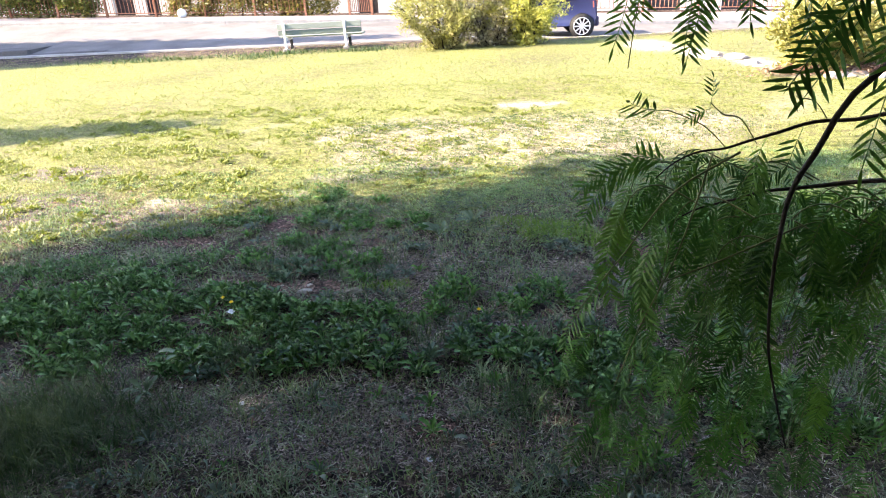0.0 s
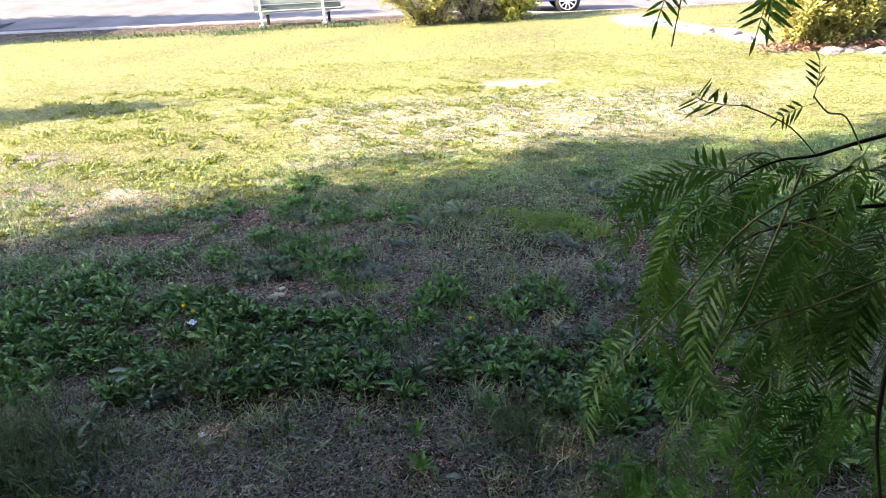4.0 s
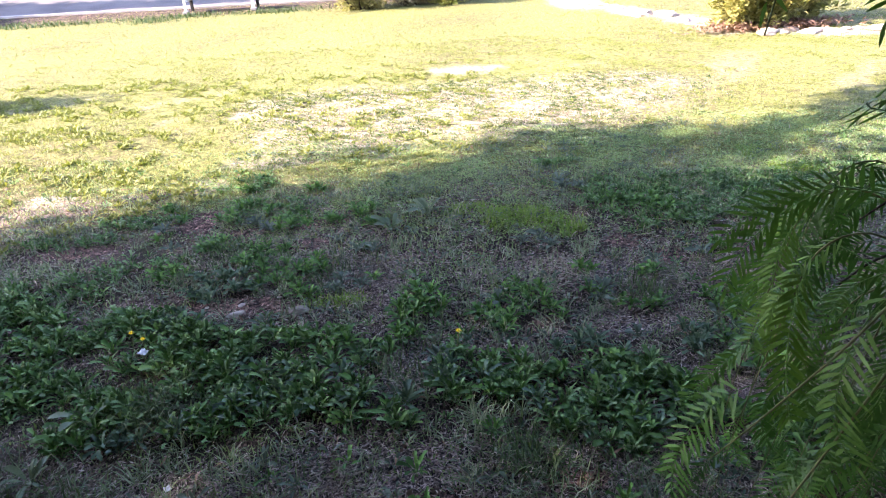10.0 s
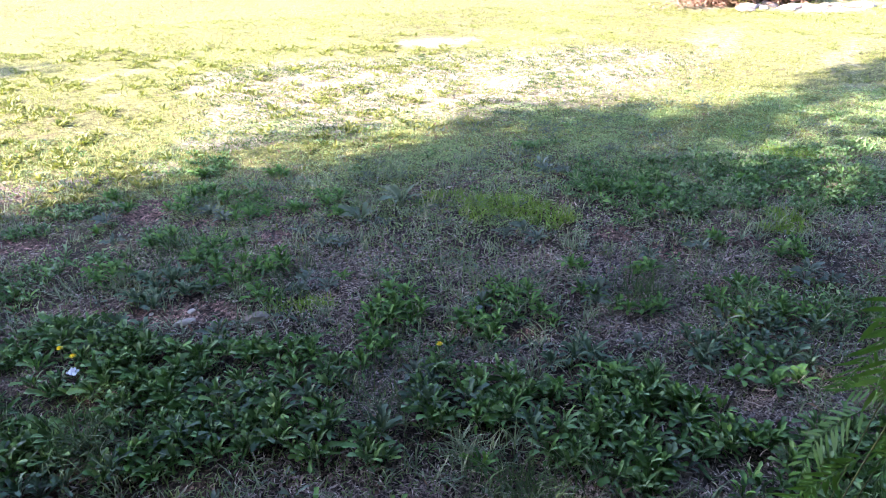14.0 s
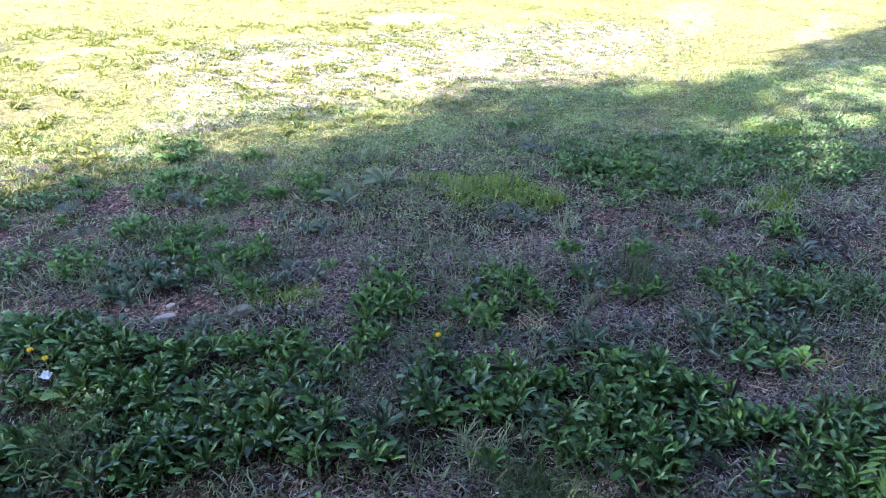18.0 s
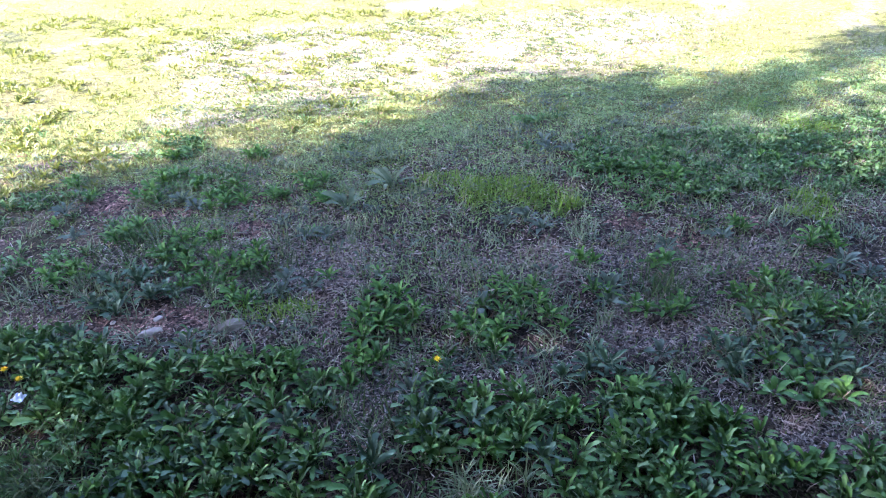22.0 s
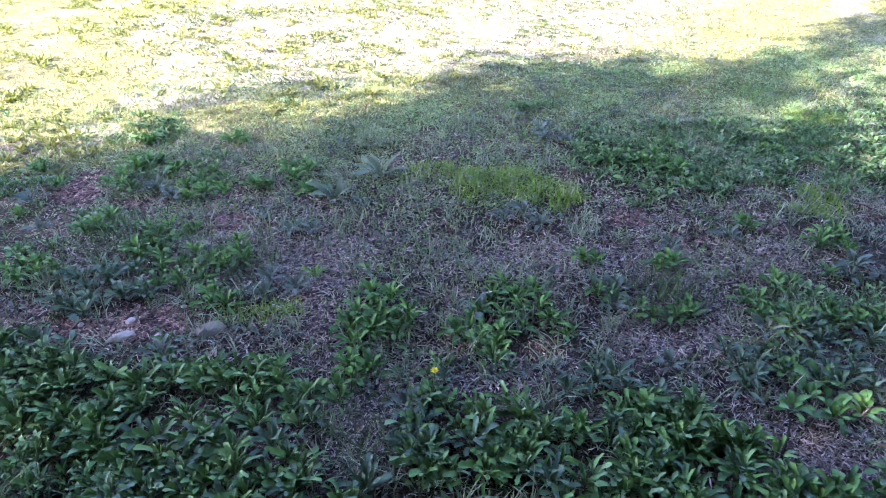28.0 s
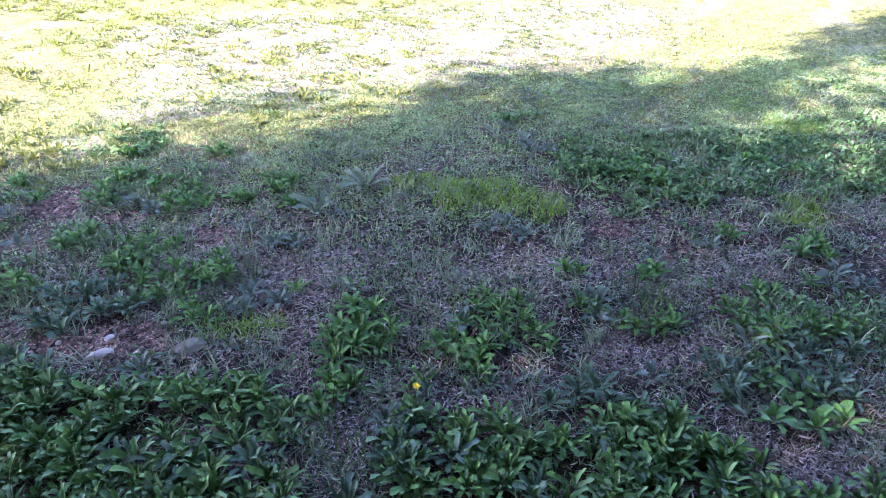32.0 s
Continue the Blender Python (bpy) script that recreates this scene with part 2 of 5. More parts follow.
GREENS = [(0.0, (0.010, 0.026, 0.011)), (0.3, (0.044, 0.112, 0.034)), (0.6, (0.098, 0.222, 0.062)), (0.72, (0.165, 0.27, 0.135)), (0.86, (0.19, 0.35, 0.08)), (0.96, (0.32, 0.45, 0.10)), (1.0, (0.50, 0.53, 0.13))]
BRIGHT = [(0.0, (0.014, 0.042, 0.014)), (0.35, (0.048, 0.132, 0.034)), (0.7, (0.10, 0.235, 0.052)), (0.92, (0.18, 0.34, 0.08)), (1.0, (0.32, 0.41, 0.10))]
M = {
    "earth": ground_material(),
    "weed": material("weed_leaf", GREENS, 11, 0.6, 0.25, 120, through=0.10, spread="island", spec=0.2),
    "weed_part": material("weed_leaf_single", BRIGHT, 11, 0.6, 0.25, 120, through=0.12, spread="object", spec=0.2),
    "dull": material("dull_weed_leaf", [(0.0, (0.022, 0.046, 0.030)), (0.4, (0.058, 0.115, 0.070)), (0.8, (0.11, 0.185, 0.115)), (1.0, (0.22, 0.29, 0.16))], 11, 0.6, 0.25, 120, through=0.12, spread="object", spec=0.2),
    "dusty": material("dusty_leaf", [(0.0, (0.05, 0.078, 0.058)), (0.6, (0.105, 0.15, 0.115)), (1.0, (0.20, 0.25, 0.205))], 6, 0.65, 0.25, 120, through=0.12, spread="island"),
    "pale": material("pale_weed_leaf", [(0.0, (0.06, 0.10, 0.06)), (0.6, (0.12, 0.17, 0.10)), (1.0, (0.22, 0.27, 0.17))], 6, 0.6, 0.25, 120, through=0.12, spread="object"),
    "dusty_part": material("dusty_leaf_single", [(0.0, (0.05, 0.08, 0.06)), (0.6, (0.09, 0.13, 0.10)), (1.0, (0.18, 0.225, 0.185))], 6, 0.65, 0.25, 120, through=0.12, spread="object"),
    "grass": material("grass_blade", [(0.0, (0.05, 0.09, 0.036)), (0.5, (0.15, 0.235, 0.095)), (0.85, (0.28, 0.34, 0.16)), (1.0, (0.44, 0.42, 0.24))], 3, 0.55, 0, 80, through=0.25, spread="island"),
    "lawn": material("lawn_blade", [(0.0, (0.09, 0.115, 0.030)), (0.4, (0.18, 0.21, 0.065)), (0.7, (0.28, 0.285, 0.13)), (1.0, (0.46, 0.44, 0.30))], 1.2, 0.55, 0, 80, through=0.3, spread="island"),
    "low": material("low_cover_leaf", [(0.0, (0.05, 0.09, 0.04)), (0.4, (0.18, 0.30, 0.125)), (0.75, (0.31, 0.43, 0.19)), (1.0, (0.50, 0.54, 0.27))], 3, 0.5, 0, 80, through=0.25, spread="island"),
    "fresh": material("fresh_grass_blade", [(0.0, (0.08, 0.16, 0.022)), (0.6, (0.15, 0.27, 0.04)), (1.0, (0.28, 0.36, 0.08))], 3, 0.55, 0, 80, through=0.25, spread="island"),
    # weed leaf for the lit lawn, sunlight put into its yellower colour
    "lawn_weed": material("sunlit_weed_leaf", [(0.0, (0.075, 0.10, 0.026)), (0.4, (0.145, 0.18, 0.045)), (0.8, (0.24, 0.26, 0.085)), (1.0, (0.38, 0.37, 0.18))], 2, 0.5, 0, 80, through=0.25, spread="island"),
    "tuft_dark": material("dark_tuft_blade", [(0.0, (0.018, 0.042, 0.016)), (0.5, (0.045, 0.085, 0.03)), (0.9, (0.09, 0.135, 0.05)), (1.0, (0.22, 0.23, 0.11))], 3, 0.65, 0, 80, through=0.2, spread="island", spec=0.25),
    "tuft": material("tuft_blade", [(0.0, (0.06, 0.09, 0.055)), (0.5, (0.16, 0.22, 0.13)), (0.8, (0.27, 0.31, 0.20)), (1.0, (0.48, 0.46, 0.34))], 3, 0.5, 0, 80, through=0.15, spread="island"),
    "straw": material("dry_straw", [(0.0, (0.055, 0.035, 0.032)), (0.4, (0.235, 0.18, 0.17)), (0.75, (0.50, 0.42, 0.395)), (1.0, (0.74, 0.66, 0.58))], 3, 0.85, 0, 80, through=0.1, spread="island"),
    "pepper": material("pepper_leaf", [(0.0, (0.014, 0.045, 0.013)), (0.5, (0.058, 0.155, 0.036)), (0.85, (0.11, 0.225, 0.046)), (1.0, (0.20, 0.25, 0.05))], 5, 0.5, 0.15, 120, through=0.25, spread="object", spec=0.3),
    "pepper_rest": material("pepper_foliage", [(0.0, (0.014, 0.045, 0.013)), (0.6, (0.058, 0.155, 0.036)), (1.0, (0.14, 0.24, 0.05))], 7, 0.5, 0, 120, through=0.25, spread="island", spec=0.3),
    "pepper_far": material("pepper_leaf_far", [(0.0, (0.018, 0.056, 0.012)), (0.5, (0.065, 0.17, 0.027)), (1.0, (0.19, 0.26, 0.04))], 5, 0.45, 0, 120, through=0.4, spread="island"),
    "twig": material("twig_bark", [(0.3, (0.014, 0.010, 0.008)), (0.7, (0.045, 0.032, 0.025))], 30, 0.8, 0.5, 200),
    "green_twig": material("green_twig", [(0.3, (0.06, 0.085, 0.03)), (0.7, (0.14, 0.15, 0.06))], 30, 0.7, 0.2, 200),
    "bark": material("bark", [(0.3, (0.06, 0.045, 0.035)), (0.7, (0.20, 0.15, 0.11))], 12, 0.9, 1.0, 40),
    "bush": material("bush_leaf", [(0.0, (0.12, 0.125, 0.06)), (0.5, (0.27, 0.265, 0.12)), (1.0, (0.45, 0.42, 0.23))], 2, 0.6, 0, 60, through=0.4, spread="island"),
    "bush_yellow": material("yellow_bush_leaf", [(0.0, (0.19, 0.21, 0.06)), (0.5, (0.36, 0.36, 0.11)), (1.0, (0.52, 0.49, 0.19))], 2, 0.6, 0, 60, through=0.4, spread="island"),
    "bush_grey": material("grey_bush_leaf", [(0.0, (0.14, 0.13, 0.095)), (0.5, (0.29, 0.27, 0.20)), (1.0, (0.48, 0.44, 0.36))], 2, 0.7, 0, 60, through=0.4, spread="island"),
    "bush_olive": material("olive_bush_leaf", [(0.0, (0.11, 0.115, 0.04)), (0.4, (0.25, 0.25, 0.085)), (0.8, (0.37, 0.34, 0.13)), (1.0, (0.34, 0.24, 0.12))], 2, 0.6, 0, 60, through=0.3, spread="island"),
    "hedge": material("hedge_leaf", [(0.0, (0.03, 0.05, 0.016)), (0.5, (0.10, 0.115, 0.03)), (1.0, (0.27, 0.25, 0.075))], 2, 0.5, 0, 60, through=0.25, spread="island"),
    "hedge_light": material("light_hedge_leaf", [(0.0, (0.06, 0.075, 0.025)), (0.5, (0.20, 0.18, 0.05)), (1.0, (0.42, 0.34, 0.13))], 2, 0.5, 0, 60, through=0.25, spread="island"),
    "concrete": material("concrete", [(0.3, (0.22, 0.21, 0.20)), (0.7, (0.36, 0.345, 0.325))], 3, 0.85, 0.4, 50),
    "slab": material("grey_slab", [(0.3, (0.06, 0.057, 0.057)), (0.7, (0.115, 0.11, 0.107))], 3, 0.85, 0.4, 50),
    "paving": material("pale_paving", [(0.3, (0.15, 0.132, 0.124)), (0.7, (0.24, 0.215, 0.20))], 1.5, 0.85, 0.3, 40, spread="object"),
    "asphalt": material("worn_path", [(0.3, (0.095, 0.09, 0.088)), (0.7, (0.165, 0.155, 0.15))], 1.2, 0.9, 0.4, 60),
    "plaster": material("white_plaster", [(0.3, (0.50, 0.48, 0.45)), (0.7, (0.62, 0.60, 0.57))], 1.5, 0.85, 0.2, 40),
    "rust": material("brown_fence_paint", [(0.3, (0.20, 0.085, 0.05)), (0.7, (0.34, 0.16, 0.10))], 10, 0.6, 0.3, 90, spread="object"),
    "dark": material("dark_opening", [(0.3, (0.03, 0.025, 0.025)), (0.7, (0.07, 0.06, 0.055))], 6, 0.5, 0.1, 60),
    "slat": material("grey_green_slat", [(0.3, (0.12, 0.15, 0.13)), (0.7, (0.20, 0.23, 0.205))], 9, 0.7, 0.4, 60, spread="object"),
    "white_metal": material("white_painted_steel", [(0.3, (0.62, 0.62, 0.60)), (0.7, (0.78, 0.78, 0.76))], 9, 0.5, 0.2, 60),
    "black": material("black_rubber", [(0.3, (0.012, 0.012, 0.013)), (0.7, (0.03, 0.03, 0.03))], 12, 0.75, 0.2, 90),
    "blue": material("blue_car_paint", [(0.3, (0.010, 0.014, 0.05)), (0.7, (0.016, 0.022, 0.07))], 2, 0.28, 0, 60, spec=0.5),
    "alloy": material("silver_alloy", [(0.3, (0.6, 0.6, 0.6)), (0.7, (0.75, 0.75, 0.75))], 8, 0.35, 0, 60, metal=0.6),
    "glass": material("tinted_glass", [(0.3, (0.015, 0.02, 0.025)), (0.7, (0.03, 0.035, 0.04))], 2, 0.08, 0, 60, spec=0.5),
    "lamp": material("opal_globe", [(0.3, (0.80, 0.80, 0.78)), (0.7, (0.86, 0.86, 0.84))], 2, 0.25, 0, 60),
    "stone": material("grey_stone", [(0.3, (0.22, 0.19, 0.165)), (0.7, (0.44, 0.39, 0.345))], 14, 0.85, 0.6, 70, spread="object"),
    "paper": material("white_paper", [(0.3, (0.50, 0.52, 0.58)), (0.7, (0.66, 0.68, 0.72))], 14, 0.8, 0.3, 70),
    "petal": material("yellow_petal", [(0.3, (0.75, 0.55, 0.03)), (0.7, (0.88, 0.70, 0.05))], 40, 0.6, 0, 90, through=0.2),
    "litter": material("red_dry_leaf", [(0.0, (0.10, 0.055, 0.04)), (0.5, (0.21, 0.125, 0.09)), (1.0, (0.36, 0.25, 0.18))], 4, 0.8, 0, 60, through=0.1, spread="island"),
    "clod": material("earth_crumb", [(0.0, (0.06, 0.04, 0.032)), (0.6, (0.16, 0.105, 0.08)), (1.0, (0.34, 0.27, 0.22))], 5, 0.9, 0, 90, spread="island"),
    "berry": material("pink_berry", [(0.3, (0.30, 0.06, 0.04)), (0.7, (0.45, 0.12, 0.08))], 30, 0.5, 0, 90),
    "tile": material("roof_tile", [(0.3, (0.26, 0.12, 0.08)), (0.7, (0.40, 0.20, 0.13))], 4, 0.8, 0.4, 30, spread="island"),
}


# ---- building blocks ----
def thing(name, label, category, group="", kind="", at=(0, 0, 0), yaw=0):
    ob = tagged(new(name), label, category, group, kind)
    ob.matrix_basis = pose(*at, 0, 0, yaw)
    ob.empty_display_size = 0.1
    return ob


def mesh_of(name, bm, mt, smooth=False):
    me = bpy.data.meshes.new(name)
    bm.to_mesh(me)
    bm.free()
    me.materials.append(mt)
    if smooth:
        me.polygons.foreach_set("use_smooth", [True] * len(me.polygons))
    return me


def part(name, bm, mt, parent=None, label="", smooth=False, at=None, kind=""):
    """Links a bmesh, or a mesh made before, as one object under a thing or a part."""
    me = mesh_of(name, bm, mt, smooth) if isinstance(bm, bmesh.types.BMesh) else bm
    ob = tagged(new(name, me), label, "", "", kind)
    ob.parent = parent
    if at is not None:
        ob.matrix_basis = at
    return ob


def box(bm, lo, hi, bevel=0.0, m=None):
    vs = bmesh.ops.create_cube(bm, size=1)["verts"]
    c, s = (Vector(lo) + Vector(hi)) / 2, Vector(hi) - Vector(lo)
    for v in vs:
        v.co = Vector((v.co.x * s.x, v.co.y * s.y, v.co.z * s.z)) + c
        if m is not None:
            v.co = m @ v.co
    if bevel:
        es = list({e for v in vs for e in v.link_edges})
        bmesh.ops.bevel(bm, geom=es, offset=bevel, segments=2, affect="EDGES", profile=0.5)
    return bm


def boxed(lo, hi, bevel=0.0):
    return box(bmesh.new(), lo, hi, bevel)


def tube(bm, pts, radii, sides=6):
    """A tapered tube along a line of points."""
    rings = []
    pts = [Vector(p) for p in pts]
    for i, (p, r) in enumerate(zip(pts, radii)):
        d = (pts[min(i + 1, len(pts) - 1)] - pts[max(i - 1, 0)]).normalized()
        a = d.orthogonal().normalized() if i == 0 else (a - d * a.dot(d)).normalized()
        b = d.cross(a)
        rings.append([bm.verts.new(p + (a * math.cos(k * math.tau / sides) + b * math.sin(k * math.tau / sides)) * r) for k in range(sides)])
    for r0, r1 in zip(rings, rings[1:]):
        for k in range(sides):
            bm.faces.new((r0[k], r0[(k + 1) % sides], r1[(k + 1) % sides], r1[k]))
    bm.faces.new(rings[0][::-1])
    bm.faces.new(rings[-1])
    return bm


def bezier(p0, p1, p2, n):
    p0, p1, p2 = Vector(p0), Vector(p1), Vector(p2)
    return [p0 * (1 - t) ** 2 + p1 * 2 * t * (1 - t) + p2 * t * t for t in (i / n for i in range(n + 1))]


def smooth01(a, b, v):
    t = np.clip((v - a) / (b - a), 0, 1)
    return t * t * (3 - 2 * t)


def wave(x, y, s, seed):
    """A cheap smooth field between about -1 and 1."""
    r = np.random.RandomState(seed)
    out = 0
    for k in range(6):
        a, p, f = r.uniform(0, math.tau), r.uniform(0, math.tau), s * r.uniform(0.6, 1.7)
        out = out + np.sin((x * math.cos(a) + y * math.sin(a)) * f + p)
    return out / 3.2


def height(x, y):
    """The ground: a lawn nearly level, the street behind it sloping down to the right."""
    x, y = np.asarray(x, float), np.asarray(y, float)
    z = 0.042 * (2 - np.clip(x, -40, 30)) * smooth01(14, 21, y)
    z = z - 0.24 * smooth01(0.2, 1.8, x) * smooth01(15, 16.6, y) * (1 - smooth01(19, 22, y))
    near = 1 - smooth01(12, 15, y)
    return z + near * (0.012 * wave(x, y, 3.1, 1) + 0.006 * wave(x, y, 9, 2) + 0.0025 * wave(x, y, 47, 3) + 0.002 * wave(x, y, 83, 4))


def blob(x, y, cx, cy, rx, ry):
    return np.clip(1.6 * (1 - ((x - cx) / rx) ** 2 - ((y - cy) / ry) ** 2), 0, 1)


# patches of the lawn: centre and half sizes
RED_EARTH = [(-0.95, 2.80, 0.30, 0.12), (-1.33, 3.80, 0.15, 0.20), (-1.05, 3.59, 0.14, 0.10), (-0.69, 3.37, 0.14, 0.10), (-0.52, 3.71, 0.08, 0.12), (1.45, 3.74, 0.06, 0.06),
             (0.85, 3.16, 0.13, 0.08), (1.36, 3.04, 0.10, 0.11), (-0.69, 3.62, 0.12, 0.09), (1.00, 2.99, 0.12, 0.09), (-1.9, 3.5, 0.3, 0.10), (-0.15, 1.66, 0.12, 0.08), (0.25, 1.72, 0.12, 0.07)]
GREEN_PATCH = [(0.99, 3.66, 0.24, 0.21), (1.21, 3.61, 0.20, 0.16), (0.95, 3.90, 0.10, 0.16), (1.37, 3.49, 0.24, 0.15), (1.62, 3.47, 0.20, 0.17), (1.84, 3.43, 0.16, 0.12), (1.19, 3.39, 0.23, 0.12), (0.88, 3.48, 0.15, 0.10),
               (0.97, 3.28, 0.13, 0.07), (-1.16, 4.35, 0.15, 0.18), (-0.81, 3.85, 0.13, 0.17), (-1.16, 3.48, 0.14, 0.13), (1.70, 3.70, 0.18, 0.14), (-0.58, 3.67, 0.09, 0.10), (-0.42, 3.80, 0.08, 0.11), (0.73, 4.27, 0.12, 0.11), (-1.13, 3.88, 0.10, 0.08),
               (-1.9, 3.0, 0.35, 0.25), (-2.4, 3.1, 0.4, 0.2), (-1.5, 3.25, 0.25, 0.15), (-2.0, 3.6, 0.3, 0.12), (-1.75, 3.85, 0.25, 0.12), (-2.9, 3.0, 0.4, 0.2), (2.2, 3.5, 0.35, 0.25), (1.9, 3.75, 0.45, 0.2), (1.35, 3.36, 0.45, 0.13), (1.95, 3.3, 0.35, 0.13), (1.5, 3.85, 0.3, 0.15), (1.22, 2.55, 0.16, 0.14), (1.42, 2.50, 0.16, 0.14), (1.05, 2.56, 0.1, 0.07), (0.92, 2.33, 0.09, 0.09), (2.4, 3.9, 0.3, 0.15)]
GREY_PATCH = [(-0.2, 2.3, 0.13, 0.2), (0.2, 2.45, 0.22, 0.07), (-0.1, 3.05, 0.25, 0.15), (-0.45, 3.46, 0.14, 0.11), (-0.24, 3.94, 0.11, 0.09), (0.66, 4.10, 0.09, 0.14), (0.78, 3.94, 0.07, 0.12), (1.23, 4.20, 0.15, 0.10), (1.48, 3.94, 0.11, 0.13), (1.28, 4.01, 0.10, 0.08), (1.81, 3.55, 0.08, 0.07),
              (2.62, 4.43, 0.14, 0.21), (-1.49, 3.77, 0.10, 0.13), (1.68, 2.90, 0.12, 0.09), (1.19, 3.07, 0.10, 0.07), (1.31, 4.74, 0.11, 0.14), (0.93, 4.62, 0.2, 0.13), (1.50, 4.37, 0.2, 0.12), (-0.48, 2.92, 0.14, 0.10)]
BARE = [(0.50, 7.5, 0.55, 0.32), (-2.4, 4.3, 0.22, 0.14), (3.1, 12.9, 0.6, 1.3), (3.6, 11.3, 0.45, 1.0), (3.95, 10.1, 0.4, 0.8), (4.3, 8.9, 0.7, 0.5), (5.3, 8.3, 0.9, 0.35), (6.8, 7.9, 1.1, 0.3)]
# sparse dry grass, its pale colour also painting the glare of the sun
THIN = [(-0.7, 5.4, 0.9, 0.6), (0.5, 5.95, 2.3, 1.25), (-1.04, 4.79, 0.5, 0.25), (-0.36, 4.89, 0.35, 0.3), (-1.46, 4.38, 0.18, 0.18), (-0.9, 6.3, 1.1, 0.8), (1.8, 6.3, 1.0, 0.7)]
STRAW = [(-0.2, 2.30, 0.13, 0.22), (0.72, 2.52, 0.24, 0.15), (0.95, 2.0, 0.25, 0.10), (0.45, 2.95, 0.5, 0.12), (1.1, 2.85, 0.5, 0.14),
         (-0.3, 1.70, 1.1, 0.26), (0.3, 1.6, 0.6, 0.2), (0.2, 2.42, 0.25, 0.08), (-0.35, 3.05, 0.3, 0.2), (-2.75, 3.95, 0.55, 0.22), (-2.3, 4.15, 0.35, 0.15), (-3.5, 4.3, 0.7, 0.4), (-1.75, 4.25, 0.25, 0.1), (-3.75, 5.2, 0.7, 0.3)]
LUSH_GRASS = [(0.40, 3.52, 0.24, 0.15), (0.59, 3.43, 0.2, 0.12), (0.14, 3.64, 0.13, 0.12), (2.14, 3.92, 0.16, 0.14), (1.63, 3.12, 0.15, 0.09), (0.67, 3.30, 0.13, 0.07), (2.11, 4.29, 0.2, 0.12), (-0.50, 2.76, 0.14, 0.09)]
WEED_MASS = [(-1.35, 2.62, 0.38, 0.2), (-1.02, 2.50, 0.2, 0.14), (-2.5, 2.4, 0.7, 0.42), (-1.65, 2.36, 0.55, 0.40), (-1.15, 2.30, 0.42, 0.32), (-0.73, 2.30, 0.38, 0.32), (-0.42, 2.22, 0.20, 0.24),
             (0.02, 2.20, 0.22, 0.20), (0.25, 2.12, 0.22, 0.17), (0.55, 2.06, 0.27, 0.20), (0.62, 1.92, 0.24, 0.15), (-2.0, 2.8, 0.35, 0.15), (-0.25, 2.08, 0.2, 0.09), (1.05, 1.75, 0.35, 0.18), (0.80, 1.42, 0.28, 0.16), (1.2, 1.35, 0.35, 0.25), (0.75, 1.9, 0.2, 0.1)]


def field(blobs, x, y):
    out = np.zeros(np.shape(x))
    for b in blobs:
        out = np.maximum(out, blob(x, y, *b))
    return out


def weed_band(x, y):
    """Where the broad-leaved weeds close up into a cover."""
    return np.clip(field(WEED_MASS, x + 0.05 * wave(x, y, 12, 5), y + 0.07 * wave(x, y, 12, 6)) * 1.6, 0, 1) * (1 - 0.9 * field(STRAW[:1], x, y))


# ---- ground, one sheet to the horizon ----
def graded(a, b, step, far, grow):
    fine = list(np.arange(a, b + step / 2, step))
    lo, hi, s = [], [], step
    while (fine[0] - sum(lo)) > -far:
        s *= grow
        lo.append(s)
    s = step
    while fine[-1] + sum(hi) < far:
        s *= grow
        hi.append(s)
    left = fine[0] - np.cumsum(lo)[::-1]
    right = fine[-1] + np.cumsum(hi)
    return np.concatenate([left, fine, right])


def dry_spots(x, y):
    """Small worn spots in the sunlit lawn."""
    return smooth01(0.15, 0.75, wave(x, y, 5.5, 61) + 0.4 * wave(x, y, 14, 62)) * smooth01(4.2, 5.2, y + 0.35 * x * (x < 0)) * (1 - smooth01(6.5, 9, y))


